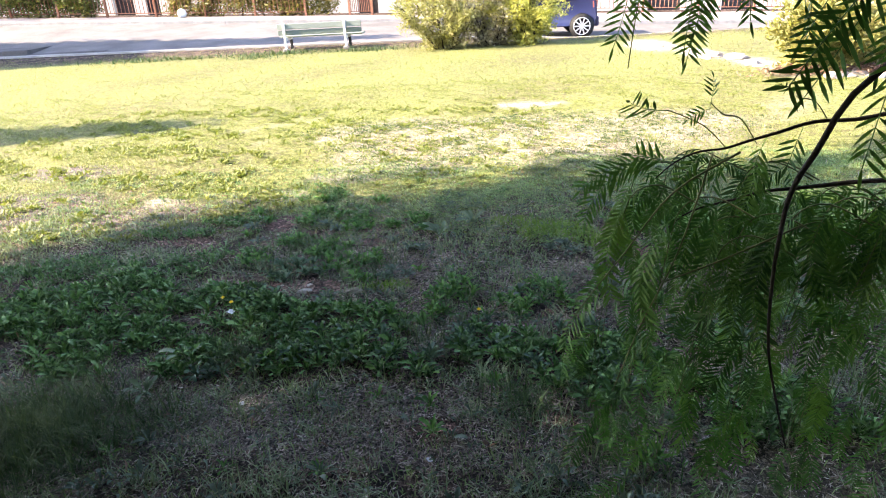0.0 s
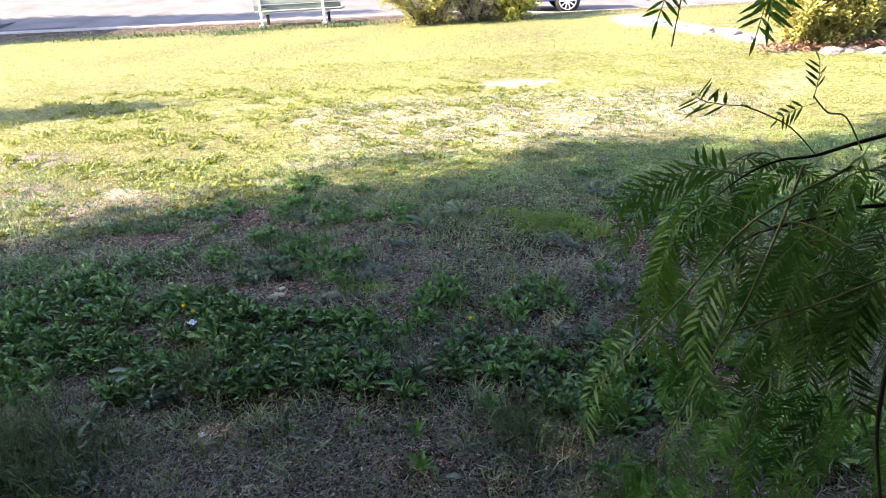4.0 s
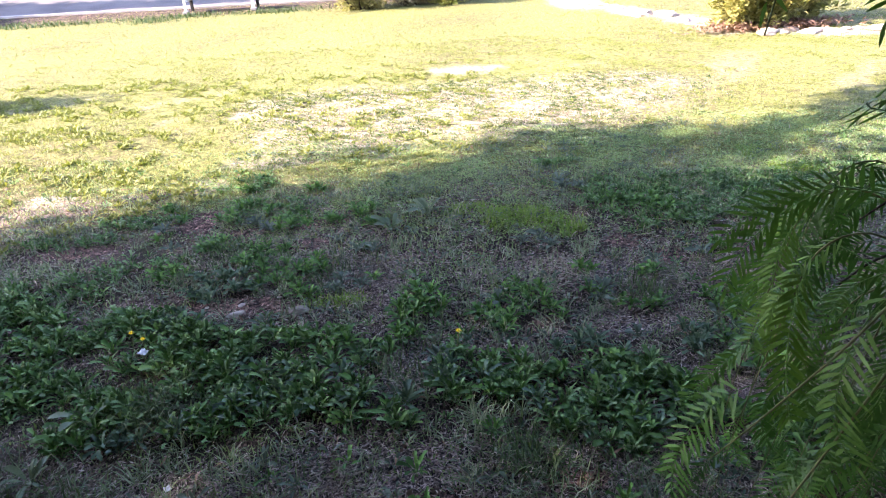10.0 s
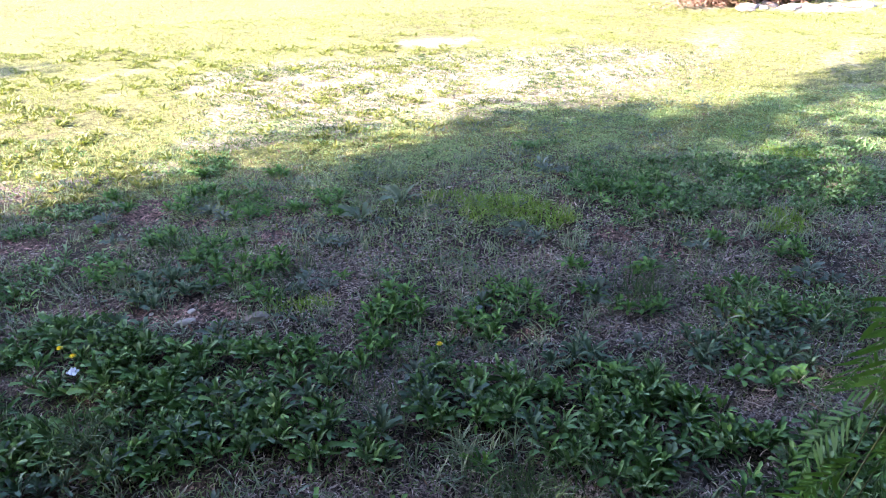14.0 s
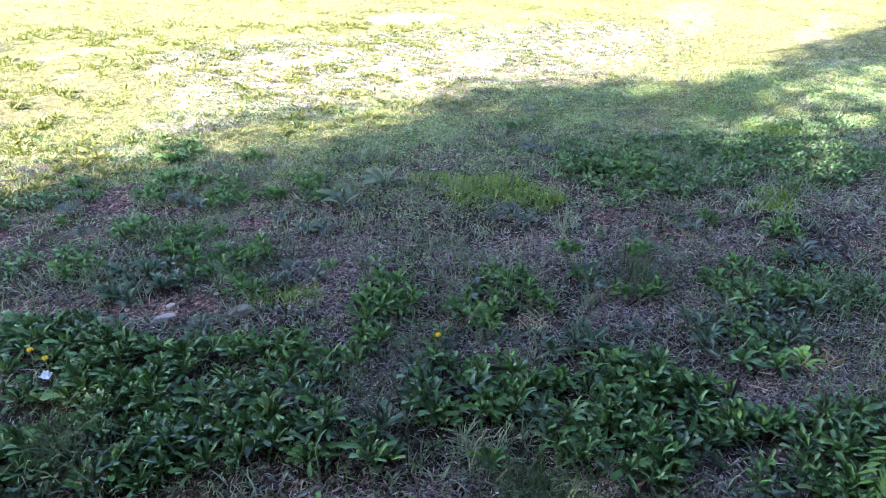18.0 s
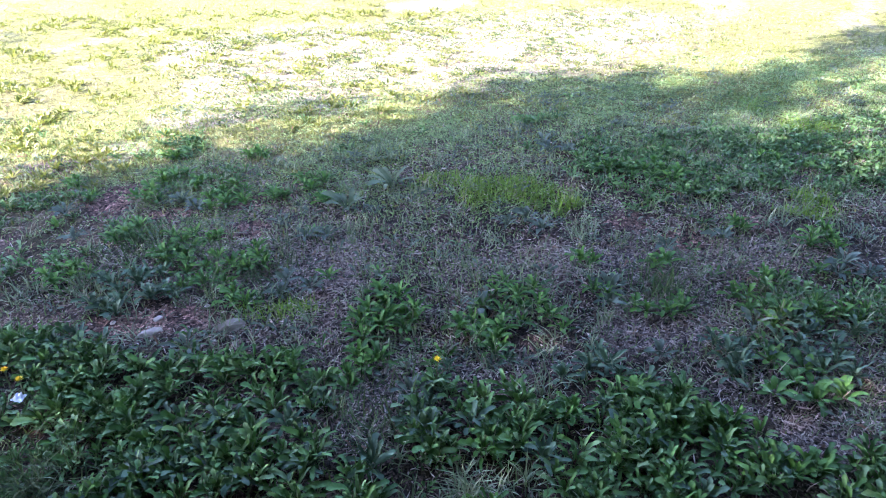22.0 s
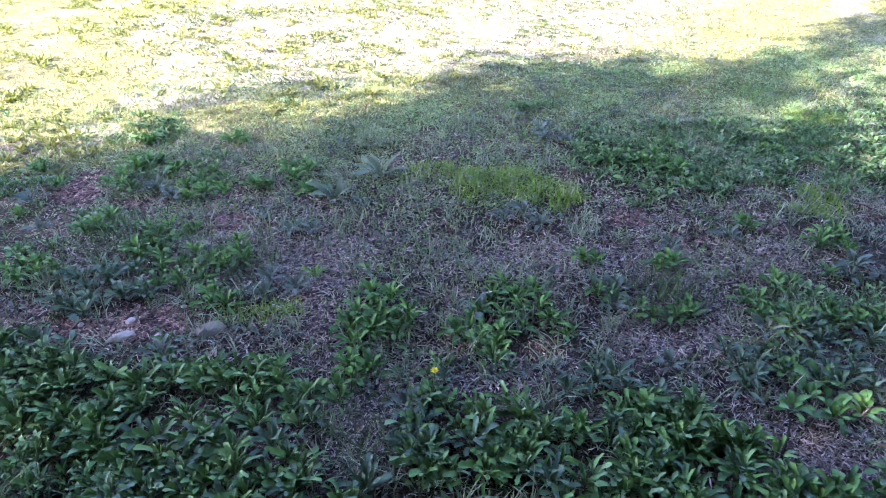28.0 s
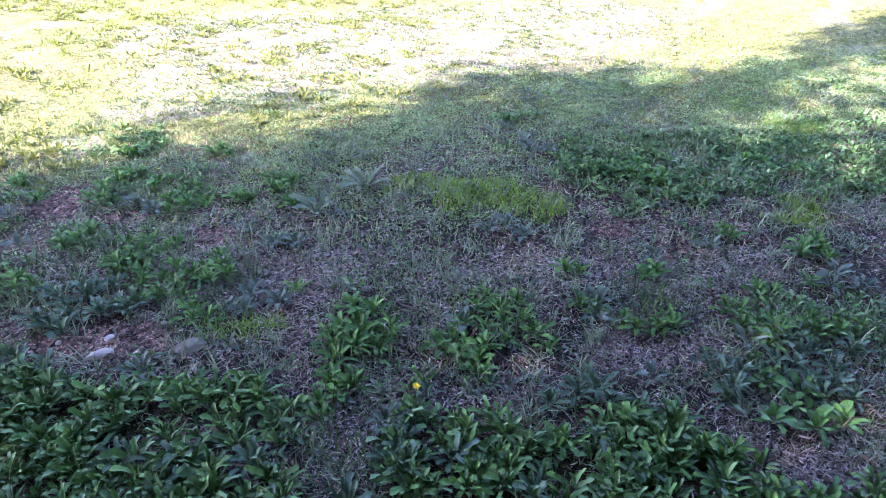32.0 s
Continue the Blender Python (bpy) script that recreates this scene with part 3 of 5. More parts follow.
def build_ground():
    xs, ys = graded(-2.2, 2.0, 0.05, 2500, 1.08), graded(1.1, 4.4, 0.05, 2500, 1.07)
    gx, gy = np.meshgrid(xs, ys)
    gz = height(gx, gy)
    n, m = gx.shape
    co = np.stack([gx, gy, gz], -1).reshape(-1, 3)
    i = (np.arange(n - 1)[:, None] * m + np.arange(m - 1)[None]).reshape(-1)
    quads = np.stack([i, i + 1, i + m + 1, i + m], -1)
    me = solid("ground", co, quads, M["earth"])
    x, y = co[:, 0], co[:, 1]
    # sunlight put into the colour: the green brightens towards the lit lawn
    lush_lit = 0.25 + 0.68 * smooth01(3.3, 4.9, y) + (0.22 - 0.12 * smooth01(4, 6, y)) * wave(x, y, 1.7, 8)
    lush_lit = np.clip(lush_lit * (1 - smooth01(14.6, 15.4, y)) + 0.5 * smooth01(60, 90, np.hypot(x, y)), 0, 1)
    beside = 1 - smooth01(-0.6, 0.1, x + 1.3 + 0.80 * (y - 0.9)) * smooth01(-0.6, 0.1, 1.15 + 0.72 * (y - 0.9) - x)
    lush_lit = np.maximum(lush_lit, 0.75 * beside * (1 - smooth01(14.6, 15.4, y)))
    red = field(RED_EARTH, x, y)
    # the darker straw tone keeps to the shaded side and fades at the sun
    straw = np.clip((0.35 + 0.3 * wave(x, y, 4, 9)) * (1 - smooth01(4.0, 5.2, y)) + field(STRAW, x, y), 0, 1)
    for name, vals in (("lush_lit", lush_lit * (1 - red)), ("straw", straw * (1 - red)), ("bare", np.maximum(np.maximum(field(BARE, x, y), 0.85 * field(THIN, x, y)), 0.5 * dry_spots(x, y))), ("red", red)):
        me.attributes.new(name, "FLOAT", "POINT").data.foreach_set("value", vals.astype(np.float32))
    tagged(new("ground", me), "uneven park lawn on reddish earth with weeds and bare spots", "ground", kind="structure")


def solid(name, co, faces, mt, smooth=True):
    """A mesh from arrays, all faces with the same number of corners."""
    me = bpy.data.meshes.new(name)
    k = faces.shape[1]
    me.vertices.add(len(co))
    me.vertices.foreach_set("co", np.ascontiguousarray(co, np.float32).ravel())
    me.loops.add(faces.size)
    me.loops.foreach_set("vertex_index", np.ascontiguousarray(faces, np.int32).ravel())
    me.polygons.add(len(faces))
    me.polygons.foreach_set("loop_start", np.arange(0, faces.size, k, dtype=np.int32))
    me.polygons.foreach_set("use_smooth", np.full(len(faces), smooth))
    me.update(calc_edges=True)
    me.materials.append(mt)
    return me


build_ground()


# ---- leaves and blades ----
def leaf_form(length=1.0, width=0.24, arch=0.5, fold=0.25, seg=5, low=0.9, high=0.5, blunt=0.1, ragged=0.2):
    """A leaf along +x that arches down, its two halves folded up along the midrib; low and high shape its base and tip."""
    vs, fs = [], []
    x = z = 0.0
    peak = low / (low + high)
    top = peak ** low * (1 - peak) ** high
    for i in range(seg + 1):
        t = 1 - (1 - i / seg) ** 1.4
        w = 0.5 * width * max(0.2 if i < seg else blunt, t ** low * (1 - t) ** high / top) * (1 + ragged * (-1) ** i)
        curl = fold * (1 + 0.7 * math.sin(7 * t + 9 * width))
        sway = 0.35 * width * math.sin(2.6 * t + 20 * width) * t
        vs += [(x, sway - w, z + curl * w), (x, sway, z), (x, sway + w, z + (2 * fold - curl) * w)]
        a = arch * (0.55 - t) * 1.2
        step = length * ((1 - i / seg) ** 1.4 - max(0, 1 - (i + 1) / seg) ** 1.4)
        x += step * math.cos(a)
        z += step * math.sin(a)
    for i in range(seg):
        b = i * 3
        for k in (0, 1):
            fs += [(b + k, b + 3 + k, b + 4 + k), (b + k, b + 4 + k, b + 1 + k)]
    return np.array(vs), np.array(fs)


# a plain small leaf for crowns and the far lawn
CHIP = (np.array([(0, 0, 0), (0.55, -0.17, 0.05), (1, 0, -0.05), (0.55, 0.17, 0.05)], float), np.array([(0, 1, 2), (0, 2, 3)]))


def blade_form(bend=0.4):
    c = [(0, 0), (0.15 * bend, 0.5), (0.75 * bend, 0.95)]
    vs = [(c[0][0], -0.5, 0), (c[0][0], 0.5, 0), (c[1][0], -0.38, c[1][1]), (c[1][0], 0.38, c[1][1]), (c[2][0], 0, c[2][1])]
    return np.array(vs), np.array([(0, 1, 3), (0, 3, 2), (2, 3, 4)])


def scatter(form, pos, yaw, pitch, size, roll=0.0):
    """Copies of a form in one array. size: (n,) or (n, 3)."""
    v, f = form
    n = len(pos)
    s = np.asarray(size, float)
    s = np.repeat(s[:, None], 3, 1) if s.ndim == 1 else s
    p = v[None] * s[:, None]
    roll = np.broadcast_to(roll, (n,))
    cr, sr = np.cos(roll)[:, None], np.sin(roll)[:, None]
    y, z = p[..., 1] * cr - p[..., 2] * sr, p[..., 1] * sr + p[..., 2] * cr
    cp, sp = np.cos(pitch)[:, None], np.sin(pitch)[:, None]
    x, z = p[..., 0] * cp - z * sp, p[..., 0] * sp + z * cp
    cy, sy = np.cos(yaw)[:, None], np.sin(yaw)[:, None]
    out = np.stack([x * cy - y * sy, x * sy + y * cy, z], -1) + np.asarray(pos)[:, None]
    faces = f[None] + (np.arange(n) * len(v))[:, None, None]
    return out.reshape(-1, 3), faces.reshape(-1, 3)


def merged(name, chunks, mt):
    co, fa, k = [], [], 0
    for c, f in chunks:
        co.append(c)
        fa.append(f + k)
        k += len(c)
    return solid(name, np.concatenate(co), np.concatenate(fa), mt)


def stuff(name, chunks, mt, label, category):
    return tagged(new(name, merged(name, chunks, mt)), label, category, kind="stuff")


RNG = np.random.RandomState(7)
LEAVES = [leaf_form(1, w, arch, fold, 5, low, 0.45, 0.3) for w, arch, fold, low in ((0.19, 0.8, 0.5, 1.3), (0.23, 1.2, 0.45, 1.4), (0.15, 0.5, 0.55, 1.0), (0.26, 1.0, 0.4, 1.5), (0.18, 1.5, 0.55, 1.2))]
LOW_LEAVES = [leaf_form(1, w, 1.2, 0.4, 3, 1.1, 0.45, 0.35) for w in (0.17, 0.22, 0.27)]
BLADES = [blade_form(b) for b in (0.15, 0.4, 0.7, 1.0)]
SMALL = [CHIP, CHIP]


def pick(n, x0, x1, y0, y1, keep):
    """Random places in a rectangle, kept by a field of chances."""
    x, y = RNG.uniform(x0, x1, n), RNG.uniform(y0, y1, n)
    k = RNG.uniform(0, 1, n) < keep(x, y)
    return x[k], y[k]


def in_view(x, y):
    """Full growth over the wedge of the plan that the walk looks over, thinner beside it."""
    inner = smooth01(-0.5, 0.0, x + 1.3 + 0.80 * (y - 0.9)) * smooth01(-0.5, 0.0, 1.15 + 0.72 * (y - 0.9) - x)
    return np.maximum(inner, 0.07)


def rosettes(x, y, lo, hi, count, forms, lift=(0.25, 1.0)):
    """Leaves in rings round each place."""
    chunks = []
    size = RNG.uniform(lo, hi, len(x))
    for k in range(count):
        yaw = k * 2.4 + RNG.uniform(-0.35, 0.35, len(x)) + RNG.uniform(0, 0.01) * x
        inner = k / count
        pitch = lift[0] + (lift[1] - lift[0]) * inner + RNG.uniform(-0.2, 0.2, len(x))
        s = size * RNG.uniform(0.5, 1.2, len(x)) * (1 - 0.35 * inner)
        pos = np.stack([x + 0.008 * np.cos(yaw), y + 0.008 * np.sin(yaw), height(x, y) + 0.002], -1)
        chunks.append(scatter(forms[(k * 3 + 1) % len(forms)], pos, yaw, pitch, s, RNG.uniform(-0.5, 0.5, len(x))))
    return chunks


def blades(x, y, lo, hi, wide, forms=BLADES):
    chunks = []
    which = RNG.randint(0, len(forms), len(x))
    for k, f in enumerate(forms):
        i = which == k
        n = int(i.sum())
        if n:
            h = RNG.uniform(lo, hi, n)
            size = np.stack([h, wide * RNG.uniform(0.7, 1.4, n), h], -1)
            pos = np.stack([x[i], y[i], height(x[i], y[i]) - 0.002], -1)
            chunks.append(scatter(f, pos, RNG.uniform(0, 6.28, n), RNG.uniform(-1.25, 0.1, n), size))
    return chunks


def open_ground(x, y):
    return (1 - weed_band(x, y)) * (1 - 0.85 * field(RED_EARTH, x, y))


def grow_cover():
    in_shade = lambda x, y: 1 - smooth01(-0.15, 0.2, y - np.interp(x, [-4, -3, -2.5, -2, -1, 0, 1, 3], [2.7, 3.2, 3.6, 4.0, 4.4, 4.3, 4.8, 4.8]))
    # dense broad-leaved weeds
    x, y = pick(6000, -3.2, 1.3, 1.6, 3.0, lambda x, y: 0.9 * np.clip(0.75 + 0.6 * wave(x, y, 15, 85), 0.15, 1) * weed_band(x, y) * in_view(x, y))
    stuff("weed_cover", rosettes(x, y, 0.034, 0.082, 15, LEAVES, (0.05, 1.3)), M["weed"], "dense cover of broad dark green weeds", "weeds")
    # patchy weeds in the shade
    far = lambda x, y: in_view(x, y) * open_ground(x, y) * (1 - 0.75 * field(STRAW, x, y))
    x, y = pick(20000, -3.2, 3.2, 2.3, 4.8, lambda x, y: in_view(x, y) * open_ground(x, y) * np.clip(0.008 + 0.75 * field(GREEN_PATCH, x + 0.05 * wave(x, y, 14, 51), y + 0.05 * wave(x, y, 14, 52)), 0, 1))
    stuff("weed_patches", rosettes(x, y, 0.028, 0.06, 8, LOW_LEAVES, (0.06, 0.85)), M["weed"], "patches of low green weeds in shade", "weeds")
    x, y = pick(13000, -3.6, 3.6, 1.0, 5.0, lambda x, y: in_view(x, y) * open_ground(x, y) * np.clip(0.16 + 0.2 * wave(x, y, 6, 15) + 0.5 * field(GREY_PATCH, x, y), 0, 1))
    stuff("dusty_weeds", rosettes(x, y, 0.018, 0.05, 6, LOW_LEAVES, (0.1, 0.7)), M["dusty"], "low blue-grey dusty weeds", "weeds")
    # fine low green cover between shade and sun
    x, y = pick(95000, -4.2, 4.6, 3.0, 5.4, lambda x, y: in_view(x, y) * np.maximum(in_shade(x, y - 0.1), 0.35 * (1 - smooth01(5.0, 5.4, y))) * smooth01(3.05, 3.9, y + 0.12 * wave(x, y, 5, 41)) * np.clip(0.5 + 0.6 * wave(x, y, 6.5, 42), 0.05, 1) * (1 - 0.8 * field(RED_EARTH, x, y)) * (1 - 0.4 * field(GREEN_PATCH, x, y)) * (1 - 0.5 * field(GREY_PATCH, x, y)) * (1 + 0.7 * smooth01(0.5, 1.2, x)) * (1 - 0.6 * smooth01(-0.9, -1.6, x)))
    stuff("low_cover", rosettes(x, y, 0.011, 0.028, 5, SMALL, (0.1, 0.8)), M["low"], "fine low green cover of small weeds", "weeds")
    # grass in the shade
    x, y = pick(210000, -3.6, 3.8, 0.9, 5.0, lambda x, y: in_view(x, y) * np.clip(0.45 + 0.12 * (y < 2.2) + 0.35 * wave(x, y, 4, 12) + 0.25 * wave(x, y, 11, 17), 0.06, 1) * (1 - 0.9 * field(RED_EARTH, x, y)))
    stuff("grass", blades(x, y, 0.012, 0.036, 0.004), M["grass"], "short sparse grass between the weeds", "grass")
    x, y = pick(170000, -0.9, 2.5, 2.5, 4.5, lambda x, y: field(LUSH_GRASS, x + 0.05 * wave(x, y, 17, 86), y + 0.05 * wave(x, y, 17, 87)) ** 1.5 * np.clip(0.6 + 0.6 * wave(x, y, 11, 88), 0.1, 1))
    stuff("fresh_grass", blades(x, y, 0.02, 0.055, 0.003), M["fresh"], "patch of fresh fine green grass", "grass")
    # tall tufts
    ch = []
    for cx, cy, rr, n, hi in ((-1.6, 1.62, 0.26, 4000, 0.17), (-1.25, 1.72, 0.14, 350, 0.10), (0.80, 2.68, 0.12, 160, 0.14), (0.15, 1.80, 0.12, 300, 0.13), (-0.2, 2.25, 0.2, 260, 0.10), (-1.05, 3.33, 0.2, 300, 0.09), (-1.05, 2.16, 0.10, 260, 0.16), (0.45, 1.55, 0.30, 500, 0.09), (-0.62, 3.0, 0.25, 350, 0.10), (-2.6, 14.55, 0.9, 500, 0.14), (-4.6, 14.6, 1.2, 700, 0.13), (-7.5, 14.5, 2.0, 900, 0.14), (-5.0, 14.1, 0.6, 250, 0.14)):
        x, y = cx + RNG.normal(0, rr / 2, n), cy + RNG.normal(0, min(rr / 2, 0.18), n)
        ch += blades(x, y, hi * 0.3, hi, 0.004 if cy < 9 else 0.014, BLADES[1:])
    stuff("grass_tufts", ch, M["tuft_dark"], "tufts of taller green grass", "grass")
    # small grey-green tufts
    ch = []
    cx, cy = pick(5200, -3.2, 3.2, 0.95, 4.2, lambda x, y: in_view(x, y) * (1.0 - 0.3 * (y > 2.2)) * (1 - 0.8 * weed_band(x, y)) * np.clip(0.55 + 0.5 * wave(x, y, 7, 31), 0, 1) * (1 - 0.6 * field(RED_EARTH, x, y)))
    k = RNG.randint(0, len(cx), len(cx) * 15)
    rr = RNG.uniform(0.008, 0.03, len(cx))
    ch += blades(cx[k] + RNG.normal(0, 1, len(k)) * rr[k], cy[k] + RNG.normal(0, 1, len(k)) * rr[k], 0.025, 0.09, 0.0038)
    stuff("small_tufts", ch, M["tuft"], "small grey-green grass tufts in the litter", "grass")
    # dry straw, standing and lying
    dry = lambda x, y: in_shade(x, y) * in_view(x, y) * np.clip(0.42 + 0.3 * wave(x, y, 4, 9) + field(STRAW, x, y), 0, 1) * (1 - 0.85 * field(RED_EARTH, x, y))
    x, y = pick(26000, -3.5, 3.5, 0.9, 5.0, dry)
    ch = blades(x, y, 0.02, 0.05, 0.0025)
    x, y = pick(370000, -3.0, 2.8, 1.0, 4.0, lambda x, y: dry(x, y) * (1 - 0.75 * smooth01(3.2, 4.2, y + 0.3 * smooth01(0.4, 1.2, x))) * (1 - 0.6 * weed_band(x, y)) * np.clip(0.75 + 0.5 * wave(x, y, 13, 33), 0.25, 1))
    n = len(x)
    pos = np.stack([x, y, height(x, y) + RNG.uniform(0.001, 0.014, n)], -1)
    ln = RNG.uniform(0.006, 0.026, n) * (1 + 1.2 * (RNG.uniform(0, 1, n) > 0.96))
    size = np.stack([ln, RNG.uniform(0.004, 0.014, n), ln * RNG.uniform(-2, 2, n)], -1)
    ch.append(scatter(CHIP, pos, RNG.uniform(0, 6.28, n), RNG.uniform(-0.35, 0.5, n), size, RNG.uniform(-0.8, 0.8, n)))
    x, y = pick(70000, -2.2, 3.2, 4.5, 7.6, lambda x, y: 0.9 * field(THIN, x, y) * np.clip(0.6 + 0.5 * wave(x, y, 6, 82), 0.1, 1))
    ch += blades(x, y, 0.008, 0.026, 0.005)
    stuff("dry_straw", ch, M["straw"], "greyish dry straw lying between the weeds", "dry grass")
    # sunlit lawn
    side = lambda x, y: 1 - 0.8 * in_shade(x, y + 0.1) * smooth01(-0.9, -1.4, x)
    thin = lambda x, y: (1 - 0.85 * field(BARE, x, y)) * (1 - 0.7 * np.maximum(field(THIN, x, y), 0.8 * dry_spots(x, y))) * (1 - 0.7 * field(RED_EARTH, x, y))
    x, y = pick(190000, -7.5, 6.5, 3.0, 8.5, lambda x, y: side(x, y) * in_view(x, y) * (0.25 + 0.75 * smooth01(3.2, 4.6, y)) * np.clip(0.45 + 0.4 * wave(x, y, 2, 13) + 0.25 * wave(x, y, 9, 18), 0, 1) * thin(x, y))
    ch = blades(x, y, 0.010, 0.034, 0.006)
    x, y = pick(85000, -14, 11, 8.5, 15.8, lambda x, y: in_view(x, y) * np.clip(0.7 + 0.3 * wave(x, y, 1.4, 14), 0, 1) * thin(x, y))
    ch += blades(x, y, 0.012, 0.036, 0.010)
    stuff("lawn_grass", ch, M["lawn"], "sunlit yellow-green lawn grass", "grass")
    x, y = pick(60000, -8, 7, 3.2, 9.5, lambda x, y: side(x, y) * in_view(x, y) * (0.12 + 0.88 * smooth01(3.6, 4.7, y)) * np.clip(0.35 + 0.4 * wave(x, y, 2.2, 16) + 0.7 * wave(x, y, 9, 19), 0.03, 1) * thin(x, y))
    ch = rosettes(x, y, 0.015, 0.036, 5, SMALL, (0.2, 1.0))
    x, y = pick(5000, -13, 10, 9.5, 15.2, lambda x, y: in_view(x, y) * np.clip(0.4 + 0.5 * wave(x, y, 1.6, 20), 0, 1) * thin(x, y))
    ch += rosettes(x, y, 0.02, 0.05, 4, SMALL, (0.05, 0.4))
    x, y = pick(12000, -2, 2.6, 4.6, 7.2, lambda x, y: 0.25 * field(THIN, x, y))
    ch += rosettes(x, y, 0.02, 0.05, 5, SMALL, (0.1, 0.7))
    x, y = pick(13000, -5.0, 0.6, 3.4, 8.0, lambda x, y: in_view(x, y) * (0.7 + 0.3 * (x < -1.5)) * (y > 3.9 + 0.5 * (x + 1.5)) * smooth01(0.0, 0.9, wave(x, y, 5, 71) + 0.8 * wave(x, y, 13, 72) + 0.5 * wave(x, y, 24, 73)) * (1 - 0.7 * field(BARE, x, y)))
    ch += rosettes(x, y, 0.03, 0.065, 7, SMALL, (0.3, 1.2))
    # small weeds whose dark leaf colour also stands for their shadows
    x, y = pick(30000, -3.5, 3.2, 4.5, 7.8, lambda x, y: field(THIN, x, y) * np.clip(0.35 + 0.5 * wave(x, y, 8, 81), 0, 1))
    stuff("dry_lawn_weeds", rosettes(x, y, 0.012, 0.034, 5, SMALL, (0.3, 1.3)), M["tuft_dark"], "small weeds with their shadows darkened in, in the dry part of the lawn", "weeds")
    stuff("lawn_weeds", ch, M["lawn_weed"], "small weeds scattered through the lawn, coloured as sunlit", "weeds")


grow_cover()


# ---- single weeds that stand out ----
CLUMPS = [(0.29, 2.70, 0.13), (0.17, 2.53, 0.08), (0.12, 2.61, 0.07), (0.20, 2.44, 0.04), (0.41, 2.55, 0.04), (0.85, 2.85, 0.06), (0.81, 2.59, 0.07), (0.69, 2.60, 0.06), (0.47, 2.35, 0.08),
          (0.34, 2.33, 0.05), (0.57, 2.27, 0.05), (0.87, 2.36, 0.08), (0.82, 2.28, 0.06), (1.09, 2.50, 0.09), (1.05, 2.61, 0.06), (1.18, 2.69, 0.07), (1.13, 2.44, 0.07), (1.10, 2.29, 0.11),
          (1.35, 2.45, 0.07), (1.25, 3.02, 0.06), (1.52, 2.88, 0.09), (1.28, 2.37, 0.05), (1.03, 2.38, 0.05), (0.60, 2.92, 0.06), (0.70, 2.09, 0.07), (0.02, 2.42, 0.04), (0.59, 2.70, 0.06), (1.38, 2.71, 0.04), (1.24, 2.50, 0.06)]
BESIDE = [(0.67, 1.98, 0.06), (0.74, 1.94, 0.06), (0.83, 1.92, 0.05), (0.43, 2.05, 0.06), (0.56, 2.07, 0.06), (0.32, 2.19, 0.06), (-0.13, 2.74, 0.11), (-0.21, 2.65, 0.09), (-0.09, 2.64, 0.06),
          (-0.24, 2.47, 0.08), (-0.65, 2.54, 0.07), (-0.06, 2.25, 0.06), (-0.43, 2.49, 0.06), (-1.12, 2.68, 0.10), (-0.17, 1.64, 0.05), (-1.12, 2.03, 0.08), (0.36, 1.62, 0.05), (0.55, 1.50, 0.06), (0.05, 1.92, 0.05)]
BEYOND = [(-0.90, 3.31, 0.11), (-0.96, 3.23, 0.08), (-0.79, 3.33, 0.05), (-0.77, 3.06, 0.13), (-0.62, 3.13, 0.09), (-1.00, 3.07, 0.08), (-1.16, 3.44, 0.08), (-0.79, 3.69, 0.12), (-1.17, 3.78, 0.09),
          (-1.10, 3.96, 0.09), (-0.56, 3.62, 0.06), (-0.43, 3.75, 0.09), (-0.34, 2.96, 0.05), (-0.65, 2.86, 0.07), (-1.09, 2.92, 0.09), (-1.29, 3.13, 0.09), (-1.38, 3.15, 0.05), (-0.92, 2.95, 0.07),
          (-1.43, 3.84, 0.06), (-1.57, 3.99, 0.07), (-0.35, 3.56, 0.07), (-1.51, 3.59, 0.05), (-1.15, 4.19, 0.06), (-0.72, 4.13, 0.08), (-0.95, 3.85, 0.06), (-1.14, 3.09, 0.06), (1.10, 3.56, 0.10), (0.92, 3.60, 0.08), (1.18, 3.48, 0.08), (1.70, 3.59, 0.07)]
DUSTY = [(0.44, 3.23, 0.12), (0.63, 2.70, 0.09), (1.52, 2.72, 0.10), (1.16, 2.97, 0.07), (1.44, 2.68, 0.07), (0.17, 2.70, 0.05), (0.93, 2.95, 0.05), (1.01, 2.47, 0.05), (0.66, 2.38, 0.04), (0.75, 3.86, 0.12),
         (-1.51, 3.70, 0.07), (-1.39, 3.46, 0.05), (-1.01, 3.70, 0.07), (-0.54, 3.39, 0.06), (-0.43, 3.26, 0.07), (-0.49, 2.96, 0.08), (-0.51, 2.88, 0.07), (-0.40, 2.90, 0.05), (-0.35, 3.26, 0.06), (-0.93, 3.62, 0.06),
         (-0.77, 2.63, 0.08), (-0.10, 2.33, 0.06)]
BROAD = [(-0.27, 3.47, 0.10, 14), (-0.07, 3.65, 0.10, 12), (-1.32, 1.88, 0.07, 11), (-1.26, 2.13, 0.05, 6)]


def leaf_mesh(form, mt):
    return solid("leaf", form[0], form[1], mt)


